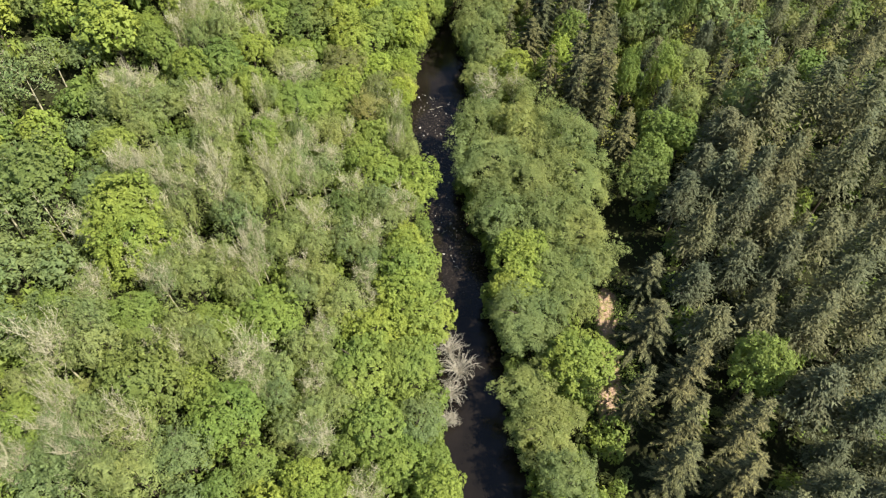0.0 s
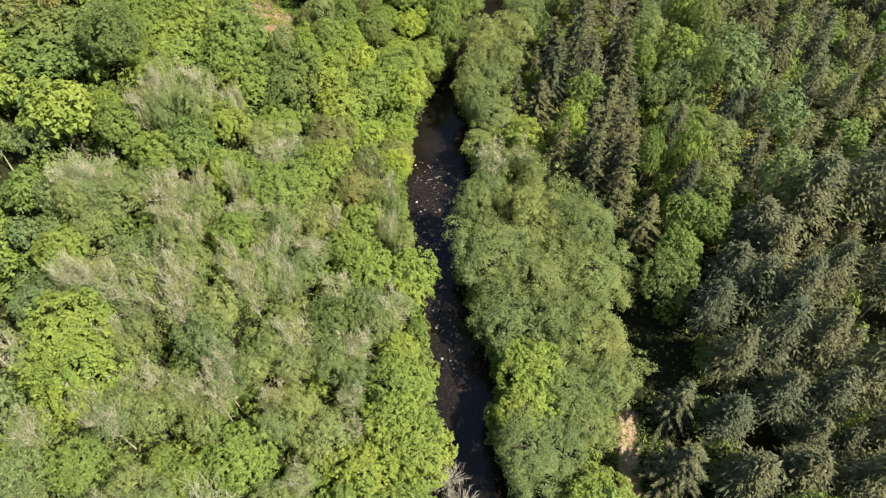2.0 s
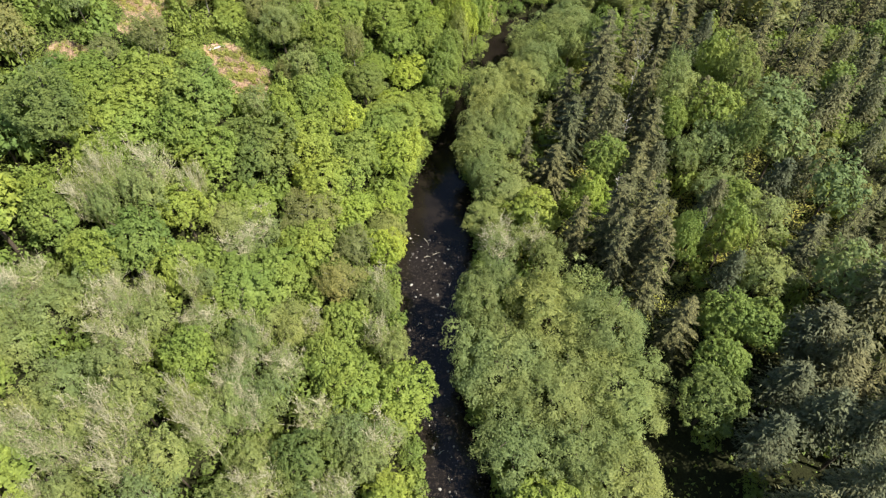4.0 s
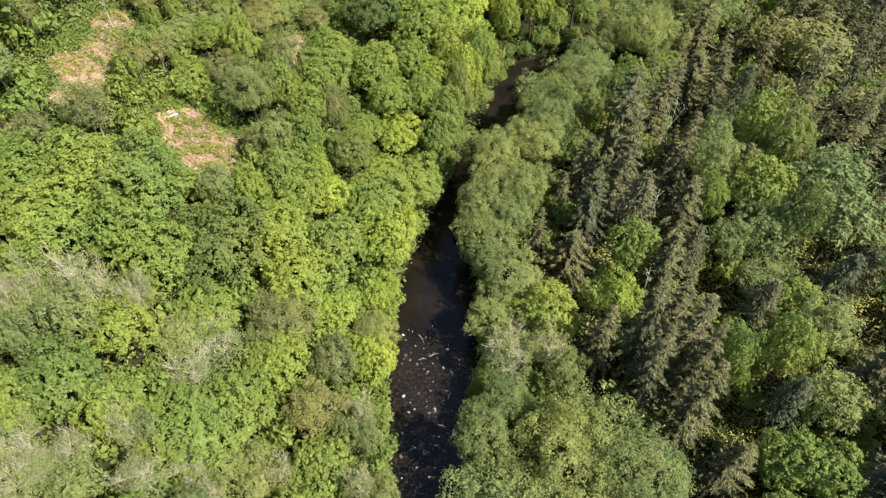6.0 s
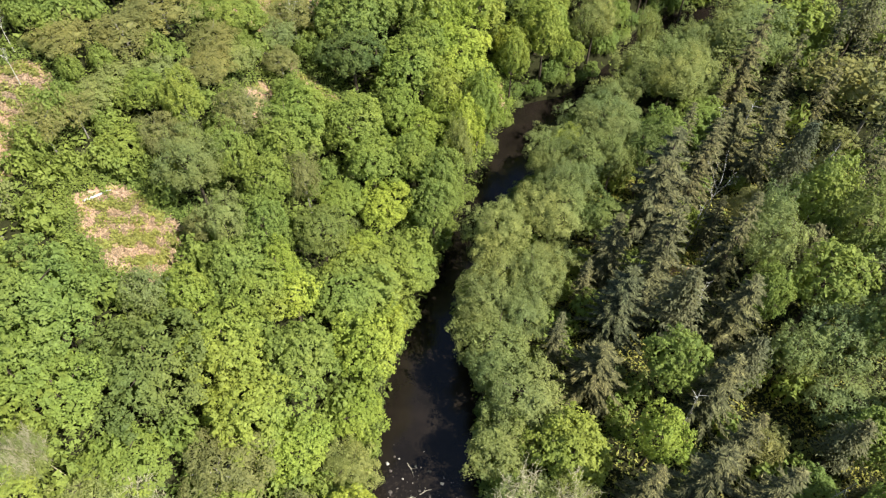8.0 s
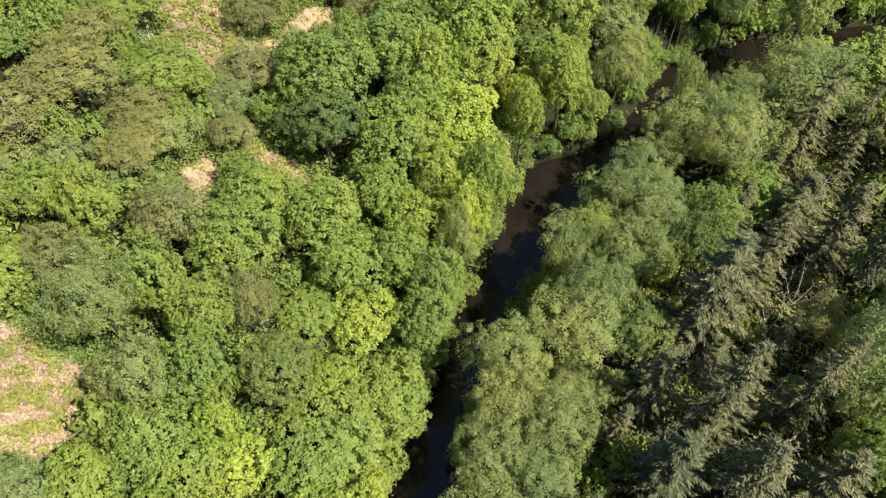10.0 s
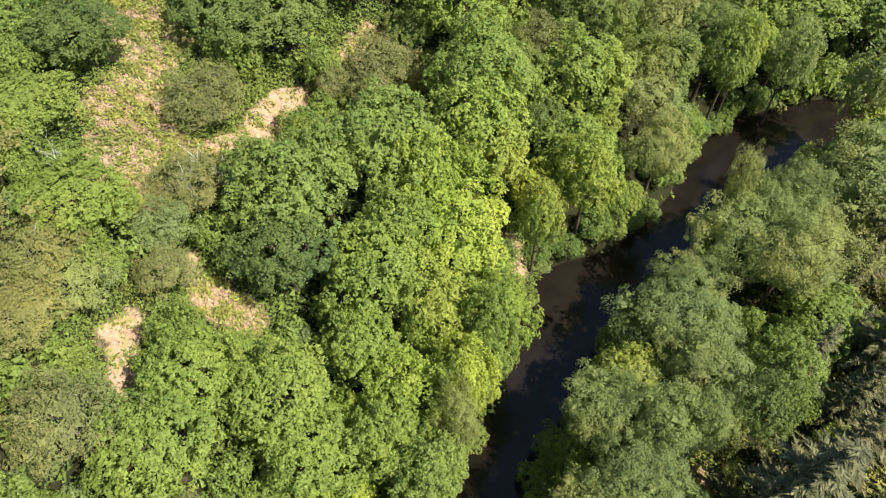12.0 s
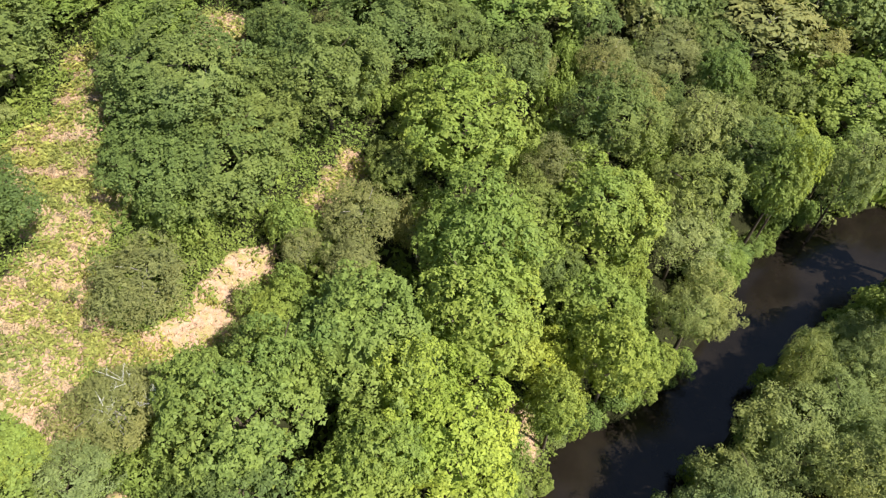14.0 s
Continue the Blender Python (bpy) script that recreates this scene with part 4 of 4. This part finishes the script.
def patchy(x, y):
    """Uneven patches one to three metres across, about -2 to 2."""
    turn = np.random.default_rng(77)
    total = 0
    for _ in range(9):
        a, f, p = turn.uniform(0, 6.28), turn.uniform(2.0, 6.0), turn.uniform(0, 6.28)
        total = total + np.sin((x * math.cos(a) + y * math.sin(a)) * f + p)
    return total / 2


r = np.random.default_rng(5)
x, y = r.uniform(-92, 92, 45000), r.uniform(8, 214, 45000)
d, along = river_offset(x, y)
gap = (np.hypot(x[:, None] - BARE[None, :, 0], y[:, None] - BARE[None, :, 1]) - BARE[None, :, 2]).min(1)
keep = (np.abs(d) > half_width(along) + 0.2) & (gap > 3.0) & (np.abs(x) < np.interp(y, [6, 30, 60, 100], [50, 60, 76, 92]))
ground_cover("undergrowth", LEAF["alder"], np.stack([x, y], 1)[keep], 0.42, 0.8, "low green undergrowth of brambles and ferns under the trees", "undergrowth", 21)
x, y = r.uniform(-50, 14, 80000), r.uniform(14, 184, 80000)
d, along = river_offset(x, y)
gap = (np.hypot(x[:, None] - BARE[None, :, 0], y[:, None] - BARE[None, :, 1]) - BARE[None, :, 2]).min(1)
keep = (np.abs(d) > half_width(along) + 0.2) & (gap > 1.2)
ground_cover("undergrowth", LEAF["alder"], np.stack([x, y], 1)[keep], 0.44, 1.3, "low green undergrowth of brambles and ferns under the trees", "undergrowth", 31)
# finer growth round the clearings, thinning out over their edges
fine = []
for cx, cy, cr in BARE:
    n = int(((cr + 3.2) ** 2 - cr * cr * 0.5) * 3.14 * (42 if cy > 100 else 11))
    a, q = r.uniform(0, 2 * math.pi, n), np.sqrt(r.uniform((cr * 0.7) ** 2, (cr + 3.2) ** 2, n))
    fine.append(np.stack([cx + np.cos(a) * q, cy + np.sin(a) * q], 1))
fine = np.concatenate(fine)
gap = (np.hypot(fine[:, :1] - BARE[None, :, 0], fine[:, 1:] - BARE[None, :, 1]) - BARE[None, :, 2]).min(1)
d, along = river_offset(fine[:, 0], fine[:, 1])
clump = wobble(fine[:, 0], fine[:, 1], 0.7, 0.6) + r.normal(0, 0.35, len(gap))
keep = (np.abs(d) > half_width(along) + 0.2) & (gap + clump > 0.15)
ground_cover("undergrowth", LEAF["alder"], fine[keep], 0.22, 0.6, "fine low greenery at the edges of the clearings", "undergrowth", 24)
x, y = r.uniform(10, 56, 60000), r.uniform(74, 146, 60000)
d, along = river_offset(x, y)
keep = (d > 10) & (wobble(x, y, 3.0, 1.0) + r.normal(0, 0.3, len(x)) > -0.35)
ground_cover("woodland_grass", LEAF["bracken"], np.stack([x, y], 1)[keep], 0.34, 0.5, "yellow-green grass and moss between the conifers", "grass", 27, slim=0.45)
fern, dry = [], []
for cx, cy, cr in BRACKEN:
    n = int(cr * cr * 420)
    a, q = r.uniform(0, 2 * math.pi, n), cr * 1.15 * np.sqrt(r.random(n))
    bx, by = cx + np.cos(a) * q, cy + np.sin(a) * q
    green = patchy(bx, by) + r.normal(0, 0.7, n) > (-0.35 if by.mean() > 125 else 0.5)
    fern += list(zip(bx[green], by[green]))
    dry += list(zip(bx[~green], by[~green]))
for cx, cy, cr in PATHS:
    n = int(cr * cr * 110)
    a, q = r.uniform(0, 2 * math.pi, n), cr * 1.2 * np.sqrt(r.random(n))
    bx, by = cx + np.cos(a) * q, cy + np.sin(a) * q
    tuft = patchy(bx, by) + r.normal(0, 0.4, n)
    fern += list(zip(bx[tuft > 1.0], by[tuft > 1.0]))
    dry += list(zip(bx[tuft < -0.3], by[tuft < -0.3]))
ground_cover("bracken", LEAF["bracken"], fern, 0.34, 0.5, "yellow-green bracken fronds on the open slope", "bracken", 22, slim=0.4)
ground_cover("dry_bracken", LEAF["dry"], dry, 0.26, 0.14, "dead pinkish-brown bracken lying on the open slope", "bracken", 23, slim=0.4)

# ---- in and beside the river ----
m_stone, nodes, links, bsdf = material("pale_stone")
info = nodes.new("ShaderNodeObjectInfo")
pos = nodes.new("ShaderNodeTexCoord")
n1 = noise_tex(nodes, 7.0, 5)
links.new(pos.outputs["Object"], n1.inputs["Vector"])
rp = ramp(nodes, [(0.0, (0.05, 0.042, 0.035)), (0.6, (0.12, 0.10, 0.085)), (0.85, (0.34, 0.31, 0.26)), (1.0, (0.6, 0.57, 0.5))])
links.new(info.outputs["Random"], rp.inputs[0])
rn = ramp(nodes, [(0.3, (0.6, 0.6, 0.6)), (0.7, (1.1, 1.1, 1.1))])
links.new(n1.outputs[0], rn.inputs[0])
links.new(mix_colour(nodes, links, rp.outputs[0], rn.outputs[0], 1.0, "MULTIPLY"), bsdf.inputs["Base Color"])
bsdf.inputs["Roughness"].default_value = 0.7
stones = []
r = np.random.default_rng(9)
for k in range(6):
    v = ICO_V * r.uniform(0.7, 1.15, (12, 1)) * np.array([1, r.uniform(0.6, 0.9), r.uniform(0.4, 0.6)])
    mid = {}
    faces = []
    v = list(v)
    for a, b, c in ICO_F:
        e = []
        for i, j in ((a, b), (b, c), (c, a)):
            key = (min(i, j), max(i, j))
            if key not in mid:
                mid[key] = len(v)
                v.append((v[i] + v[j]) * 0.5 * r.uniform(1.05, 1.18))
            e.append(mid[key])
        faces += [(a, e[0], e[2]), (b, e[1], e[0]), (c, e[2], e[1]), tuple(e)]
    stones.append(mesh_from("stone", v, faces, [m_stone]))
for k in range(260):
    y = float(r.choice([r.normal(92, 2.2), r.normal(81, 4), r.uniform(52, 82), r.uniform(58, 70)]))
    x = float(np.interp(y, [p[1] for p in RIVER], [p[0] for p in RIVER])) + float(half_width(y)) * r.uniform(-0.9, 0.9)
    s = 0.06 + 0.2 * r.random() ** 3
    ob = new("stone", stones[k % 6])
    ob.matrix_basis = pose(x, y, 0.02 - s * 0.1, 0, 0, r.uniform(0, 360)) @ Matrix.Diagonal((s, s, s, 1))
    tagged(ob, "small stone breaking the surface of the shallow river", "stone", group="stones in the riffle")


def dead_bush(x, y, z, R, H, tilt, turn, seed):
    """A fallen bush: many arching grey stems with fine side twigs."""
    r = np.random.default_rng(seed)
    pieces = []
    for k in range(60):
        a, out, up = r.uniform(0, 2 * math.pi), R * r.uniform(0.4, 1.0), H * r.uniform(0.5, 1.0)
        p = [np.array([math.cos(a) * out * f, math.sin(a) * out * f, up * math.sin(f * 2.2)]) + r.normal(0, 0.06, 3) for f in (0, 0.35, 0.7, 1.0)]
        for i in range(3):
            pieces.append(stick(p[i], p[i + 1], 0.05 - 0.013 * i, 0.037 - 0.012 * i, 3))
        for _ in range(9):
            i = r.integers(0, 3)
            q = p[i] + (p[i + 1] - p[i]) * r.random()
            pieces.append(stick(q, q + r.normal(0, 0.3, 3) + (0, 0, 0.15), 0.02, 0.008, 3))
    ob = new("dead_bush", fast_mesh("dead_bush", *join(pieces), GREY_BARK))
    ob.matrix_basis = pose(x, y, z, 0, 0, turn) @ pose(0, 0, 0, 0, tilt, 0)
    tagged(ob, "dead grey leafless bush fallen over the river's edge", "dead bush", group="dead bushes at the water's edge")


for k, (x, y, R, H, tilt) in enumerate([(1.0, 42.8, 2.8, 2.4, 15), (2.2, 39.6, 3.2, 2.6, 15), (1.2, 36.4, 2.4, 2.1, 15), (0.7, 33.0, 1.6, 1.5, 30), (-2.6, 58.0, 1.5, 1.6, 25), (5.6, 88.5, 1.6, 1.8, -20), (6.3, 84.0, 1.4, 1.6, -20)]):
    dead_bush(x, y, 0.1, R, H, tilt, 10 * k, 60 + k)


def driftwood(x, y, length, turn, seed):
    ob = new("driftwood", fast_mesh("driftwood", *join([stick((0, 0, 0.03), (length * 0.6, 0.06, 0.07), 0.04, 0.03, 5), stick((length * 0.6, 0.06, 0.07), (length, -0.05, 0.04), 0.03, 0.012, 5), stick((length * 0.4, 0.04, 0.05), (length * 0.6, 0.35, 0.12), 0.02, 0.008, 4)]), GREY_BARK))
    ob.matrix_basis = pose(x, y, 0.0, 0, 0, turn)
    tagged(ob, "pale stick of driftwood caught in the shallow river", "driftwood", group="driftwood in the riffle")


for k, (x, y, ln, turn) in enumerate([(-1.9, 94.4, 1.5, -60), (-0.6, 91.4, 1.2, 25), (-1.8, 91, 0.9, 10), (1.6, 86, 1.0, 70), (-2.6, 80, 0.8, 30), (0.4, 83, 1.1, -20), (2.2, 89, 0.9, 110), (0.2, 63, 1.0, 40), (1.6, 60, 0.9, 100), (2.0, 57, 0.8, -30)]):
    driftwood(x, y, ln, turn, k)


def fallen_log(x0, y0, x1, y1, thick):
    """A bleached log with two broken branch stubs."""
    a = np.array([x0, y0, float(ground_height(x0, y0)) + thick * 0.8])
    b = np.array([x1, y1, float(ground_height(x1, y1)) + thick * 0.8])
    mid = a + (b - a) * 0.55 + np.array([0.06, -0.05, 0.03])
    pieces = [stick(a, mid, thick, thick * 0.85, 8), stick(mid, b, thick * 0.85, thick * 0.6, 8)]
    for f, up in ((0.3, 0.35), (0.72, 0.28)):
        p = a + (b - a) * f
        pieces.append(stick(p, p + np.array([0.2, -0.25, up]), thick * 0.4, thick * 0.2, 5))
    ob = new("fallen_log", fast_mesh("fallen_log", *join(pieces), WHITE_BARK))
    tagged(ob, "bleached fallen log at the edge of a bracken clearing", "log")


fallen_log(-30.6, 111.2, -28.9, 113.1, 0.13)


def dead_pine(x, y, h, lean, turn, seed):
    r = np.random.default_rng(seed)
    pieces = [stick((0, 0, -0.3), (0.1, 0, h * 0.5), 0.085, 0.065, 7), stick((0.1, 0, h * 0.5), (0, 0.1, h), 0.065, 0.02, 7)]
    for k in range(9):
        z = h * r.uniform(0.4, 0.98)
        pieces.append(stick((0, 0, z), (*r.normal(0, 0.5, 2), z + r.uniform(0.1, 0.5)), 0.03, 0.01, 3))
    ob = new("dead_pine", fast_mesh("dead_pine", *join(pieces), WHITE_BARK))
    ob.matrix_basis = pose(x, y, float(ground_height(x, y)), 0, lean, turn)
    tagged(ob, "thin pale dead trunk standing among the conifers", "dead tree", group="pale dead trunks")


for k, (x, y, h, lean) in enumerate([(29.6, 114.2, 7.5, 2), (42, 71, 8.5, 3), (44.5, 69, 8, 3), (31, 121, 7, 2), (36.5, 104, 9, 4), (24.5, 97, 8, -3), (41, 118, 9.5, 5), (27.5, 108, 8.5, 3), (33.2, 88.5, 9, -4), (38.5, 134, 10, 3), (45, 126, 10, 4), (21.5, 111.5, 8.5, 2)]):
    dead_pine(x, y, h, lean, k * 70, 40 + k)


def bare_birch(x, y, h, turn, seed):
    """A dead birch: white forked limbs without leaves."""
    r = np.random.default_rng(seed)
    ob = new("bare_birch", fast_mesh("bare_birch", *limbs(h * 0.95, h * 0.16, 0.045, r, 6, 0.6, 2), WHITE_BARK))
    ob.matrix_basis = pose(x, y, float(ground_height(x, y)), 0, 6, turn)
    tagged(ob, "dead birch with bare white limbs above the canopy", "dead tree", group="dead white birches")


for k, (x, y, h) in enumerate([(-14.3, 141.5, 6.6), (-15.9, 140.2, 5.8), (-14.9, 142.9, 6.0), (-15.3, 167.1, 4.0), (-38.7, 124.4, 4.3), (-37.0, 120.5, 4.3), (-22.9, 139.2, 6.0), (36.7, 136.9, 6.6), (30.1, 119.2, 13.6), (7.2, 87.4, 6.8)]):
    bare_birch(x, y, h, k * 97, 80 + k)
# the woods farther off
for k, (mat, pieces) in enumerate(FAR.values()):
    ob = new("far_woods", fast_mesh("far_woods", *join(pieces), mat))
    tagged(ob, "mixed woodland on the valley sides farther off", "woodland", kind="stuff")
print("trees", len(TREES))
